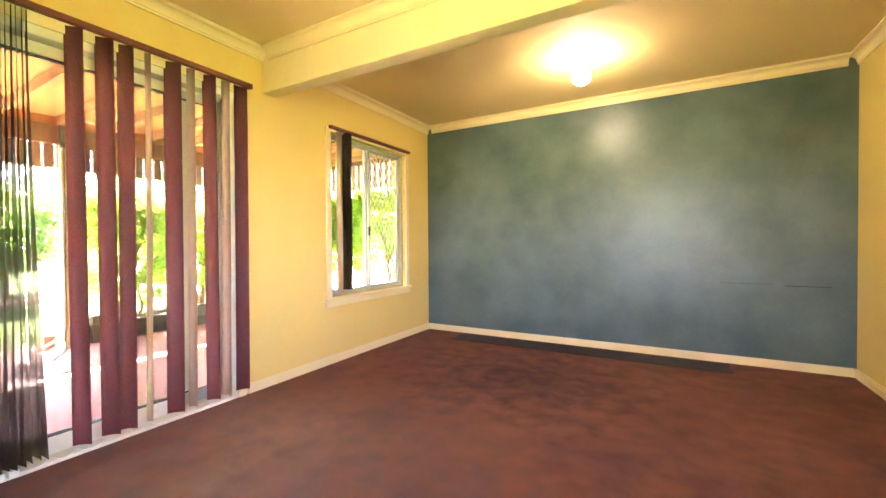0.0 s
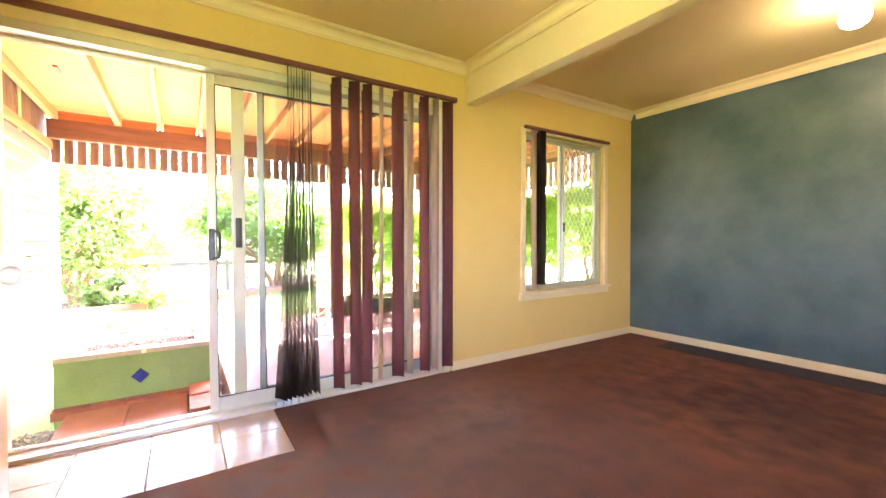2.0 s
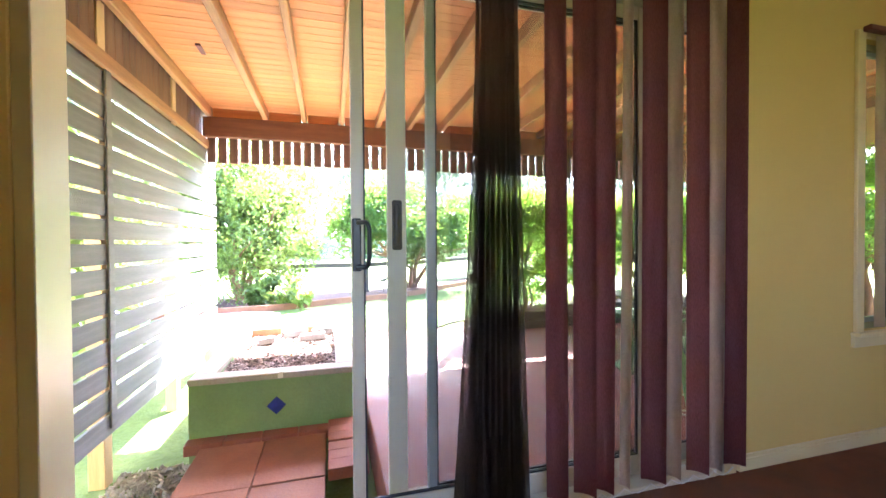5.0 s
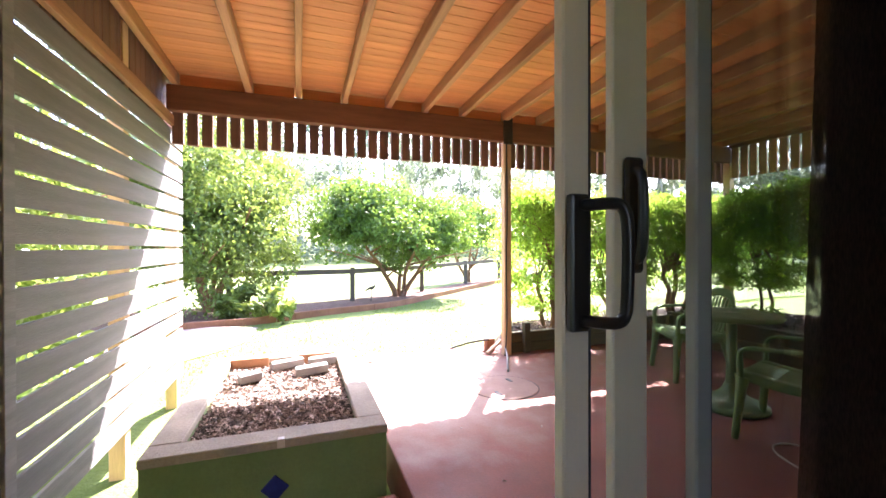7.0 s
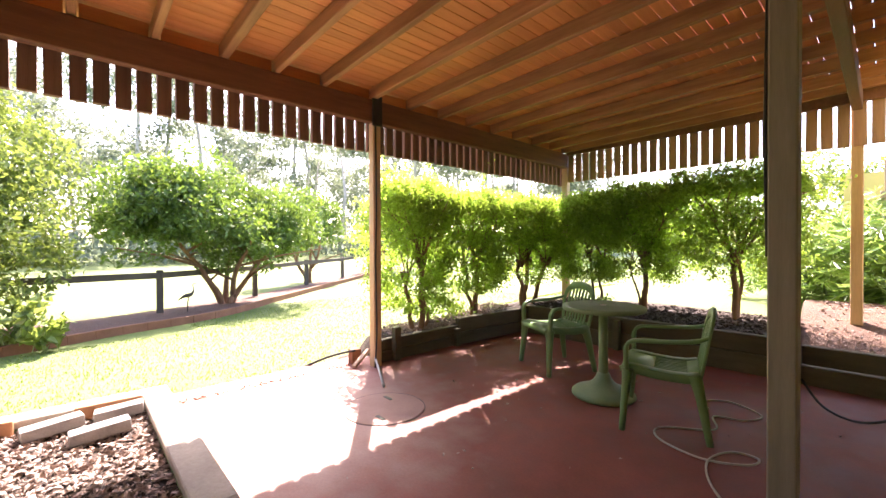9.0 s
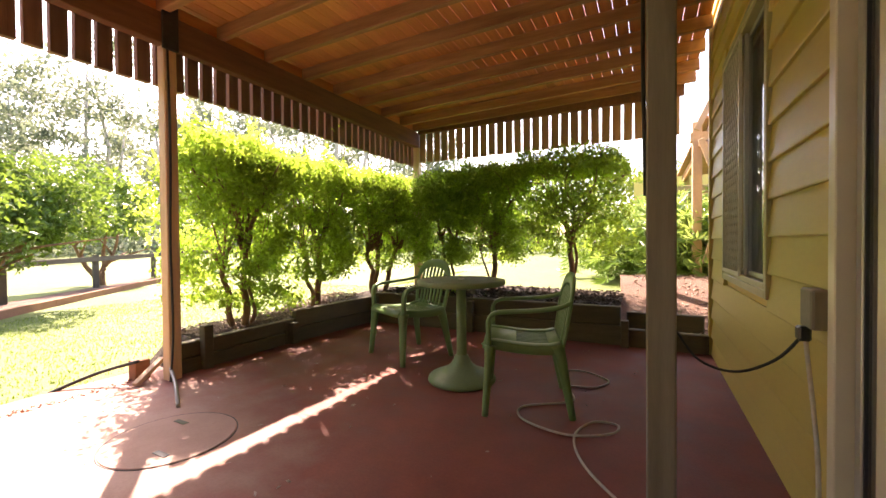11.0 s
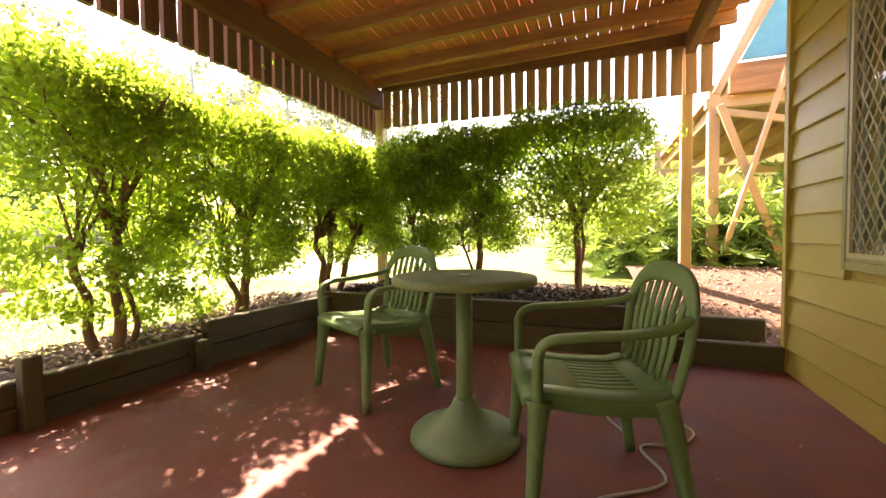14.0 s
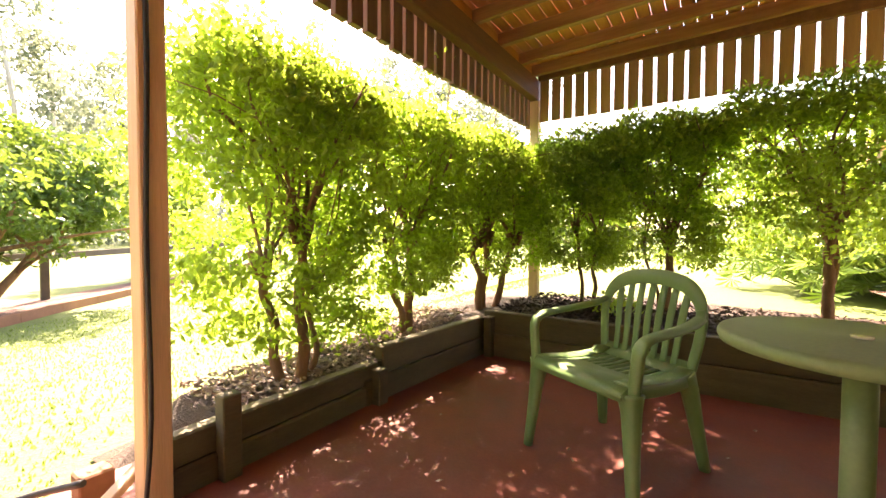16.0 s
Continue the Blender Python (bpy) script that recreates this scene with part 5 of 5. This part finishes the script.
hedge_shrub(-5.05, 5.25, 0.17, 1.78, 0.52, 0.42, 45, [(0.02, 0.0, 0.58, 0.042, 8), (-0.18, 0.02, 0.55, 0.016, 4)], 0.22, 0.6, LABEL)
hedge_shrub(-4.05, 5.18, 0.17, 1.84, 0.68, 0.46, 46, [(0.0, 0.0, 0.66, 0.040, 9), (0.03, 0.10, 0.80, 0.022, 5)], 0.30, 0.6, "broad clipped hedge shrub at the end of the row")


def tree(name, x, y, crown, leaves, size, mat, label, category, stems, spread, height, r0, seed, shell=0.5, cut=0.3):
    r = np.random.default_rng(seed)
    z = ground_z(x, y)
    t2 = thing(name, (x, y, z), label, category)
    b = bmesh.new()
    branches(b, r, (x, y, z), spread, height, stems, r0)
    part("trunk", b, M_BARK, t2)
    pts = blob_points(r, crown, leaves, shell, cut) - np.array((x, y, z))
    ob = new("crown", leaves_mesh("crown", pts, size, mat, r, 0.4, 0.5))
    ob.parent = t2
    return t2


def heap(seed, c, r, n2, small):
    """Overlapping leafy lumps filling one large rounded body."""
    q = np.random.default_rng(seed)
    out = []
    for k in range(n2):
        d = q.normal(size=3)
        d /= np.linalg.norm(d)
        m = q.uniform(0.35, 0.85)
        s = small * q.uniform(0.7, 1.3)
        out.append(((c[0] + d[0] * r[0] * m, c[1] + d[1] * r[1] * m, c[2] + d[2] * r[2] * m), (s, s, s * 0.8)))
    return out


tree("citrus_tree", -13.2, 2.35, heap(1, (-13.2, 2.2, 1.70), (1.7, 2.35, 1.1), 54, 0.68), 33000, 0.11, M_CITRUS, "rounded dark green citrus tree with forked trunk", "tree", 5, (1.0, 1.1), 1.7, 0.075, 21)
tree("camellia_bush", -11.9, -2.0, heap(2, (-11.8, -2.1, 1.9), (1.7, 2.15, 2.35), 70, 0.72), 44000, 0.10, M_BUSH, "tall dense glossy green bush", "bush", 6, (0.9, 1.0), 2.6, 0.06, 22)
tree("citrus_tree", -17.2, 6.1, heap(3, (-17.2, 6.1, 1.9), (1.3, 1.5, 1.5), 24, 0.6), 5200, 0.15, M_CITRUS, "dark green citrus tree behind the fence", "tree", 3, (0.6, 0.6), 1.6, 0.08, 23)
tree("citrus_tree", -19.0, 11.0, heap(4, (-19.0, 11.0, 2.0), (1.6, 1.8, 1.6), 24, 0.65), 4200, 0.17, M_CITRUS, "dark green citrus tree in the far lawn", "tree", 3, (0.6, 0.6), 1.6, 0.08, 24)
tree("garden_shrub", -8.5, 16.0, heap(6, (-8.5, 16.0, 1.6), (3.5, 1.8, 1.5), 40, 0.8), 9000, 0.15, M_BUSH, "leafy shrub border behind the lawn", "bush", 4, (1.5, 0.8), 1.6, 0.06, 25)
tree("garden_shrub", -3.0, 18.0, heap(7, (-3.0, 18.0, 2.2), (3.5, 1.8, 2.2), 40, 0.8), 9000, 0.15, M_BUSH, "leafy shrub border behind the lawn", "bush", 4, (1.5, 0.8), 1.6, 0.06, 26)
tree("garden_shrub", -15.5, -6.0, heap(8, (-15.5, -6.0, 1.8), (2.0, 2.4, 2.0), 34, 0.8), 8000, 0.14, M_BUSH, "leafy shrub behind the privacy screen", "bush", 4, (0.8, 0.8), 2.0, 0.06, 27)
tree("garden_shrub", -6.2, -2.9, heap(9, (-6.2, -2.9, 1.3), (3.0, 0.8, 1.7), 44, 0.6), 13000, 0.12, M_BUSH, "leafy shrub behind the privacy screen", "bush", 4, (0.8, 0.6), 2.0, 0.05, 28)
tree("clump_bamboo", -10.9, -1.2, [((-10.9 + 0.2 * k, -1.5 + 0.32 * k, 0.0), (0.3, 0.25, 0.35)) for k in range(4)], 1100, 0.16, M_BUSH, "low straggly clump of plants in the bed", "plant", 4, (0.3, 0.5), 0.5, 0.012, 29)

# far gum woods, distance haze put into the pale leaf colour
r = np.random.default_rng(77)
pts, b = [], bmesh.new()
for k in range(80):
    a = radians(-62 + 128 * k / 79) + r.normal() * 0.02
    d = r.uniform(38, 62)
    x, y = -5 - d * math.cos(a), 2 + d * math.sin(a)
    h = r.uniform(14, 25) * (0.8 if abs(a) < 0.5 else 1.0)
    g = ground_z(x, y)
    tube(b, [(x, y, g - 0.5), (x + r.normal() * 0.4, y + r.normal() * 0.4, g + h * 0.5), (x + r.normal() * 0.7, y + r.normal() * 0.7, g + h * 0.95)], [0.22, 0.16, 0.05], 6)
    for q in range(14):
        c = (x + r.normal() * 2.0, y + r.normal() * 2.0, g + h * r.uniform(0.2, 1.0))
        s = r.uniform(0.8, 1.7)
        m = 150
        pts.append(np.array(c) + r.normal(size=(m, 3)) * np.array((s, s, s * 0.6)) * 0.62)
for k in range(150):
    a, d = radians(r.uniform(-62, 66)), r.uniform(30, 40)
    x, y = -5 - d * math.cos(a), 2 + d * math.sin(a)
    s = r.uniform(0.9, 1.8)
    pts.append(np.array((x, y, ground_z(x, y) + s * 0.8)) + r.normal(size=(150, 3)) * np.array((s, s, s * 0.7)) * 0.7)
pts = np.concatenate(pts)
tagged(new("far_woods", leaves_mesh("far_woods", pts, 0.42, M_FAR, r, 0.3, 0.5)), "distant gum trees, haze put into their grey-green leaf colour", "woods", "", "stuff")
solid("far_trunks", b, M_GUM, "pale trunks of the distant gum trees", "woods", "stuff")

# ---- garden fence ----
fence = thing("rail_fence", (-13, 0, -0.35), "old post and rail fence along the garden bed", "fence")
FP = [(-12.0, -4.4), (-12.3, -1.7), (-12.62, 1.02), (-14.2, 3.3), (-16.0, 5.5), (-17.8, 7.8), (-19.6, 10.2)]
for x, y in FP:
    g = ground_z(x, y)
    part("post", box(x - 0.055, x + 0.055, y - 0.055, y + 0.055, g - 0.1, g + 0.88, 0.008), M_FENCE, fence)
for (xa, ya), (xb, yb) in zip(FP, FP[1:]):
    bm = bmesh.new()
    bar(bm, (xa + 0.06, ya, ground_z(xa, ya) + 0.78), (xb + 0.06, yb, ground_z(xb, yb) + 0.78), 0.04, 0.12, 0.005)
    part("rail", bm, M_FENCE, fence)

# ---- philodendron clump and raised deck past the house end ----
def lobed_leaf(vs2, fs2, c, way, side, size):
    up = np.cross(way, side)
    o = len(vs2)
    vs2.append(tuple(c))
    for k in range(9):
        a = radians(-118 + 236 * k / 8)
        ln = size * (1.0 - 0.35 * abs(k - 4) / 4)
        e = c + (way * math.cos(a) + side * math.sin(a)) * ln - up * ln * 0.22
        for da in (-0.13, 0.13):
            m = c + (way * math.cos(a + da) + side * math.sin(a + da)) * ln * 0.6 - up * ln * 0.05
            vs2.append(tuple(m))
        vs2.append(tuple(e))
        i = len(vs2) - 3
        fs2 += [(o, i, i + 2), (o, i + 2, i + 1)]


PHILO = [(-3.25, 7.15, 130, 1.05), (-2.55, 6.95, 120, 0.95), (-1.95, 7.05, 120, 1.0), (-3.0, 7.9, 130, 1.2), (-2.2, 7.9, 120, 1.25), (-3.75, 7.8, 120, 0.95), (-1.5, 7.8, 120, 1.3), (-2.9, 9.2, 120, 1.5)]
for k, (x, y, n2, hgt) in enumerate(PHILO):
    label = "tall glossy lobed philodendron clump" if hgt > 1.15 else "glossy lobed philodendron clump"
    r = np.random.default_rng(90 + k)
    g = ground_z(x, y)
    plant = thing("philodendron", (x, y, g), label, "plant", "philodendrons under the deck")
    vs, fs = [], []
    for q in range(int(n2 * 2.2)):
        a = r.uniform(0, 2 * math.pi)
        rad = r.uniform(0.1, 0.8)
        c = np.array((math.cos(a) * rad, math.sin(a) * rad, hgt * (0.12 + 0.95 * r.random()) * (1.15 - 0.5 * rad)))
        way = np.array((math.cos(a + r.normal() * 0.4), math.sin(a + r.normal() * 0.4), r.uniform(-1.0, 0.35)))
        way /= np.linalg.norm(way)
        side = np.cross(way, (0, 0, 1.0)) + r.normal(size=3) * 0.45
        side -= side.dot(way) * way
        side /= np.linalg.norm(side)
        lobed_leaf(vs, fs, c, way, side, r.uniform(0.16, 0.30))
        if q % 30 == 0:
            b = bmesh.new()
            tube(b, [(x, y, g), (x + c[0] * 0.5, y + c[1] * 0.5, g + c[2] * 0.75), (x + c[0], y + c[1], g + c[2])], [0.012, 0.009, 0.006], 5)
            part("stem", b, M_FERN, plant)
    ob = new("leaves", raw_mesh("leaves", vs, fs, M_FERN))
    ob.parent = plant

deck = thing("raised_deck", (-0.5, 8.0, 0.1), "raised timber deck on posts with cross braces", "deck")
for x, y in ((-2.67, 6.62), (-2.9, 9.4), (0.8, 6.62), (0.8, 9.4), (-2.4, 11.8)):
    part("post", box(x - 0.055, x + 0.055, y - 0.055, y + 0.055, 0.0, 2.36, 0.006), M_DECK, deck)
part("beam", box(-2.75, 3.0, 6.57, 6.67, 2.10, 2.22, 0.006), M_DECK, deck)
part("beam", box(-2.55, 3.0, 6.48, 6.56, 2.22, 2.54, 0.006), M_RAFTER, deck, "broad brown fascia beam")
part("beam", box(-3.0, 3.0, 9.35, 9.45, 1.7, 1.85, 0.006), M_DECK, deck)
bm = bmesh.new()
rows = [[bm.verts.new((x, y, z)) for x, z in ((-2.46, 2.555), (3.0, 2.555), (3.0, 3.8), (-1.86, 3.8))] for y in (6.44, 6.475)]
for k in range(4):
    bm.faces.new((rows[0][k], rows[0][(k + 1) % 4], rows[1][(k + 1) % 4], rows[1][k]))
bm.faces.new(rows[0])
bm.faces.new(rows[1])
part("lining", bm, M_BLUEP, deck, "bright blue balustrade lining")
for k in range(8):
    part("joist", box(-2.5 + k * 0.6, -2.45 + k * 0.6, 6.68, 11.8, 2.22, 2.38, 0.004), M_RAFTER, deck)
part("deck_floor", box(-2.6, 3.0, 6.57, 11.9, 2.39, 2.42), M_RAFTER, deck)
for a, b2 in (((-2.64, 6.45, 2.10), (-2.0, 6.40, 0.15)), ((-2.02, 6.36, 2.62), (-2.62, 6.34, 0.50)), ((-2.66, 6.54, 2.06), (-1.6, 6.54, 1.80)), ((-2.70, 6.36, 2.2), (-2.20, 6.36, 3.3)), ((-2.58, 6.40, 2.45), (-2.02, 6.40, 3.5))):
    bm = bmesh.new()
    bar(bm, a, b2, 0.045, 0.075, 0.004)
    part("brace", bm, M_DECK, deck)
solid("timber_plank", box(-2.6, -1.4, 5.7, 5.82, 0.18, 0.23, 0.006), M_DECK, "pale timber plank lying on the red earth", "plank").rotation_euler = (0, 0, 0)
solid("far_shed", box(-3.6, 3.0, 13.0, 13.2, -0.2, 2.6), M_SIDING, "pale wall under the far end of the deck", "wall", "structure")

# ---- furniture ----
table = thing("round_table", (-4.413, 2.815, PATIO), "dull green plastic round pedestal table", "table")
C = (-4.413, 2.815, PATIO)
bm = bmesh.new()
lathe(bm, [(0.02, 0.664), (0.280, 0.664), (0.300, 0.668), (0.305, 0.680), (0.305, 0.692), (0.300, 0.700), (0.285, 0.703), (0.045, 0.702), (0.04, 0.704), (0.02, 0.704)], C, 48)
top = part("tabletop", bm, M_TABLE, table)
bm = bmesh.new()
lathe(bm, [(0.022, 0.704), (0.022, 0.709), (0.01, 0.709)], C, 20)
part("umbrella_plug", bm, M_CERAMIC, top, "pale umbrella hole plug")
bm = bmesh.new()
lathe(bm, [(0.036, 0.10), (0.036, 0.15), (0.034, 0.30), (0.034, 0.664)], C, 24)
part("column", bm, M_TABLE, table)
bm = bmesh.new()
lathe(bm, [(0.225, 0.0), (0.235, 0.012), (0.232, 0.030), (0.215, 0.045), (0.17, 0.062), (0.125, 0.082), (0.085, 0.108), (0.060, 0.140), (0.046, 0.175), (0.043, 0.180), (0.038, 0.180)], C, 48)
part("base", bm, M_TABLE, table, "flared pedestal base")


def plastic_chair():
    """A stacking armchair moulded in one plastic; faces -y, base at the origin."""
    t2 = thing("plastic_chair", (0, 0, 0), "green moulded plastic garden armchair with slatted back", "chair", "chairs round the patio table")
    sx3 = Vector((1, 0, 0))
    # seat: front lip, ribs running to the back, side rims
    prof = [(-0.245, 0.375), (-0.24, 0.405), (-0.215, 0.42), (-0.15, 0.415), (-0.05, 0.402), (0.05, 0.395), (0.14, 0.397), (0.20, 0.412), (0.225, 0.44)]
    b = bmesh.new()
    sweep(b, [(0, y, z) for y, z in prof[:5]], sx3, [0.44, 0.455, 0.46, 0.45, 0.36], 0.008)
    sweep(b, [(0, y, z) for y, z in prof[6:]], sx3, [0.36, 0.40, 0.40], 0.008)
    for s in (-1, 1):
        sweep(b, [(s * 0.195, y, z + 0.004) for y, z in prof[2:8]], sx3, [0.07, 0.075, 0.075, 0.075, 0.072, 0.06], 0.009)
        sweep(b, [(s * 0.228, y, z - 0.02) for y, z in prof[1:8]], Vector((0, 0.1, 1)), 0.05, 0.007)
    seat = part("seat", b, M_CHAIR, t2, "slotted seat")
    for k in range(9):
        x = -0.144 + k * 0.036
        b = bmesh.new()
        sweep(b, [(x, y, z - 0.0005) for y, z in prof[3:8]], sx3, 0.027, 0.008)
        part("seat_rib", b, M_CHAIR, seat)
    # back hoop: two uprights that bow over at the top
    half = [(-0.208, 0.212, 0.400), (-0.226, 0.232, 0.52), (-0.232, 0.248, 0.62), (-0.206, 0.264, 0.700), (-0.135, 0.279, 0.756)]
    hoop = smooth_line(half + [(0, 0.286, 0.776)] + [(-x, y, z) for x, y, z in half[::-1]], 5)
    b = bmesh.new()
    inward = [Vector((-p.x, 0.245 - p.y, 0.60 - p.z)) if p.z > 0.66 else Vector((-p.x, 0, 0.12 * (p.z - 0.4))) for p in hoop]
    sweep(b, hoop, inward, [0.040 + 0.030 * smoothstep(0.62, 0.78, p.z) for p in hoop], 0.018)
    hoop_part = part("backrest", b, M_CHAIR, t2, "rounded back hoop")
    for k in range(7):
        x = -0.156 + 0.052 * k
        zt = 0.748 - 1.6 * x * x
        b = bmesh.new()
        pts = smooth_line([(x * 0.90, 0.205, 0.415), (x * 0.93, 0.226, 0.51), (x * 0.98, 0.246, 0.62), (x * 1.02, 0.284 - 0.5 * x * x, zt)], 3)
        sweep(b, pts, sx3, [0.027] * 4 + [0.031] * (len(pts) - 4), 0.009)
        part("back_slat", b, M_CHAIR, hoop_part)
    for s in (-1, 1):
        # arm: a flat band from the hoop forward, bending down to the front corner of the seat
        b = bmesh.new()
        pts = smooth_line([(s * 0.226, 0.250, 0.650), (s * 0.250, 0.190, 0.628), (s * 0.268, 0.06, 0.612), (s * 0.270, -0.08, 0.604), (s * 0.266, -0.165, 0.594), (s * 0.262, -0.203, 0.560), (s * 0.256, -0.208, 0.49), (s * 0.244, -0.206, 0.385)], 4)
        sweep(b, pts, sx3, [0.036] * 4 + [0.052] * (len(pts) - 12) + [0.046] * 8, [0.022] * (len(pts) - 8) + [0.030] * 8)
        part("arm", b, M_CHAIR, t2)
        # legs flare where they leave the seat
        for pts, wd, th in (([(s * 0.226, -0.200, 0.398), (s * 0.236, -0.206, 0.33), (s * 0.248, -0.216, 0.20), (s * 0.268, -0.232, 0.0)], [0.100, 0.072, 0.058, 0.042], [0.075, 0.055, 0.044, 0.036]), ([(s * 0.200, 0.175, 0.400), (s * 0.214, 0.198, 0.33), (s * 0.228, 0.222, 0.20), (s * 0.250, 0.258, 0.0)], [0.085, 0.066, 0.055, 0.040], [0.090, 0.062, 0.048, 0.036])):
            b = bmesh.new()
            sweep(b, smooth_line(pts, 3), sx3, list(np.interp(np.linspace(0, 3, 10), range(4), wd)), list(np.interp(np.linspace(0, 3, 10), range(4), th)))
            part("leg", b, M_CHAIR, t2)
    return t2


chair = plastic_chair()
second = copy_thing(chair, pose(-5.08, 3.21, PATIO, 0, 0, -26.5))
chair.matrix_basis = pose(-3.925, 2.655, PATIO, 0, 0, -73) @ Matrix.Diagonal((0.96, 0.96, 0.96, 1))
chair["label"] = "green moulded plastic garden armchair nearer the house wall"
second["label"] = "green moulded plastic garden armchair nearer the hedge"

# cords and hoses
bm = bmesh.new()
zc = PATIO + 0.006
tube(bm, smooth_line([(-3.78, 3.10, zc), (-3.84, 3.25, zc), (-3.70, 3.36, zc), (-3.50, 3.22, zc), (-3.56, 3.05, zc), (-3.72, 2.98, zc), (-3.66, 2.75, zc), (-3.90, 2.55, zc), (-3.86, 2.38, zc), (-3.62, 2.30, zc), (-3.42, 2.38, zc + 0.01), (-3.40, 2.52, zc), (-3.52, 2.50, zc), (-3.58, 2.30, zc), (-3.50, 2.05, zc), (-3.30, 1.80, zc), (-3.08, 1.62, zc), (-2.92, 1.60, zc), (-2.85, 1.68, 0.1), (-2.835, 1.84, 0.48)], 6), 0.006, 6)
solid("extension_cord", bm, M_CORD, "white extension cord looped over the patio floor", "cord")
bm = bmesh.new()
tube(bm, smooth_line([(-6.42, 1.80, -0.02), (-6.65, 1.62, -0.10), (-6.85, 1.2, -0.255), (-6.95, 0.7, -0.27), (-7.0, 0.1, -0.27), (-7.1, -0.6, -0.27)], 6), 0.012, 6)
solid("garden_hose", bm, M_CABLE, "dark garden hose lying along the lawn edge", "hose")
bm = bmesh.new()
tube(bm, [(-6.22, 1.90, PATIO + 0.10), (-6.1, 1.86, PATIO + 0.03), (-5.72, 1.66, PATIO + 0.012)], 0.012, 8)
solid("metal_tube", bm, M_ALUG, "short grey metal tube lying at the post", "pipe")

for k, (y, z) in enumerate(((3.70, 2.02), (3.95, 1.98), (4.75, 2.05))):
    vine = thing("vine_sprig", (-6.335, y, z - 0.2), "green vine sprig climbing through the palings", "vine", "vines on the palings")
    r = np.random.default_rng(300 + k)
    b = bmesh.new()
    line = smooth_line([(-6.42, y - 0.05, z - 0.35), (-6.40, y, z - 0.1), (-6.41, y + 0.06, z + 0.1), (-6.43, y + 0.04, z + 0.22)], 5)
    tube(b, line, 0.004, 5)
    part("stem", b, M_BARK, vine)
    c = np.array([np.array(line[int(i)]) + r.normal(size=3) * 0.035 for i in r.uniform(0, len(line) - 1, 46)])
    ob = new("leaves", leaves_mesh("leaves", c - np.array(vine.location), 0.06, M_HEDGE, r, 0.3, 0.6))
    ob.parent = vine

# ---- small garden things ----
ornament = thing("garden_ornament", (-12.4, 1.45, ground_z(-12.4, 1.45) + 0.02), "thin rusty metal bird ornament on a stake in the bed", "ornament")
gx, gy, gz = ornament.location
bm = bmesh.new()
tube(bm, [(gx, gy, gz - 0.05), (gx + 0.01, gy, gz + 0.18), (gx, gy + 0.02, gz + 0.34)], 0.012, 6)
part("stake", bm, M_FENCE, ornament)
bm = bmesh.new()
tube(bm, smooth_line([(gx, gy - 0.16, gz + 0.26), (gx, gy - 0.06, gz + 0.33), (gx, gy + 0.06, gz + 0.36), (gx, gy + 0.11, gz + 0.46), (gx, gy + 0.09, gz + 0.56), (gx, gy + 0.16, gz + 0.57)], 5), [0.008 + 0.035 * math.exp(-((k - 8) / 4.5) ** 2) for k in range(26)], 8)
part("body", bm, M_FENCE, ornament)
bm = bmesh.new()
bar(bm, (-6.345, 1.74, -0.155), (-6.43, 1.96, -0.04), 0.045, 0.03, 0.004)
solid("timber_stick", bm, M_DECK, "pale timber stick leaning at the foot of the post", "stick")
for k, (x, y, z, n2, spread) in enumerate(((-6.60, 3.30, 0.10, 260, 0.10), (-6.72, 2.98, 0.08, 160, 0.08), (-5.35, 4.72, 0.18, 150, 0.08))):
    r = np.random.default_rng(410 + k)
    weed = thing("weed", (x, y, z), "small leafy green weed in the hedge bed", "weed", "weeds in the hedge bed")
    b = bmesh.new()
    for q in range(5):
        a = 2 * math.pi * q / 5
        tube(b, [(x, y, z - 0.02), (x + 0.04 * math.cos(a), y + 0.04 * math.sin(a), z + 0.07), (x + spread * math.cos(a), y + spread * math.sin(a), z + 0.12)], [0.004, 0.003, 0.002], 5)
    part("stem", b, M_HEDGE, weed)
    c = r.normal(size=(n2, 3)) * np.array((spread, spread, 0.045)) + np.array((0, 0, 0.10))
    ob = new("leaves", leaves_mesh("leaves", c, 0.05, M_HEDGE, r, 0.1, 0.55))
    ob.parent = weed
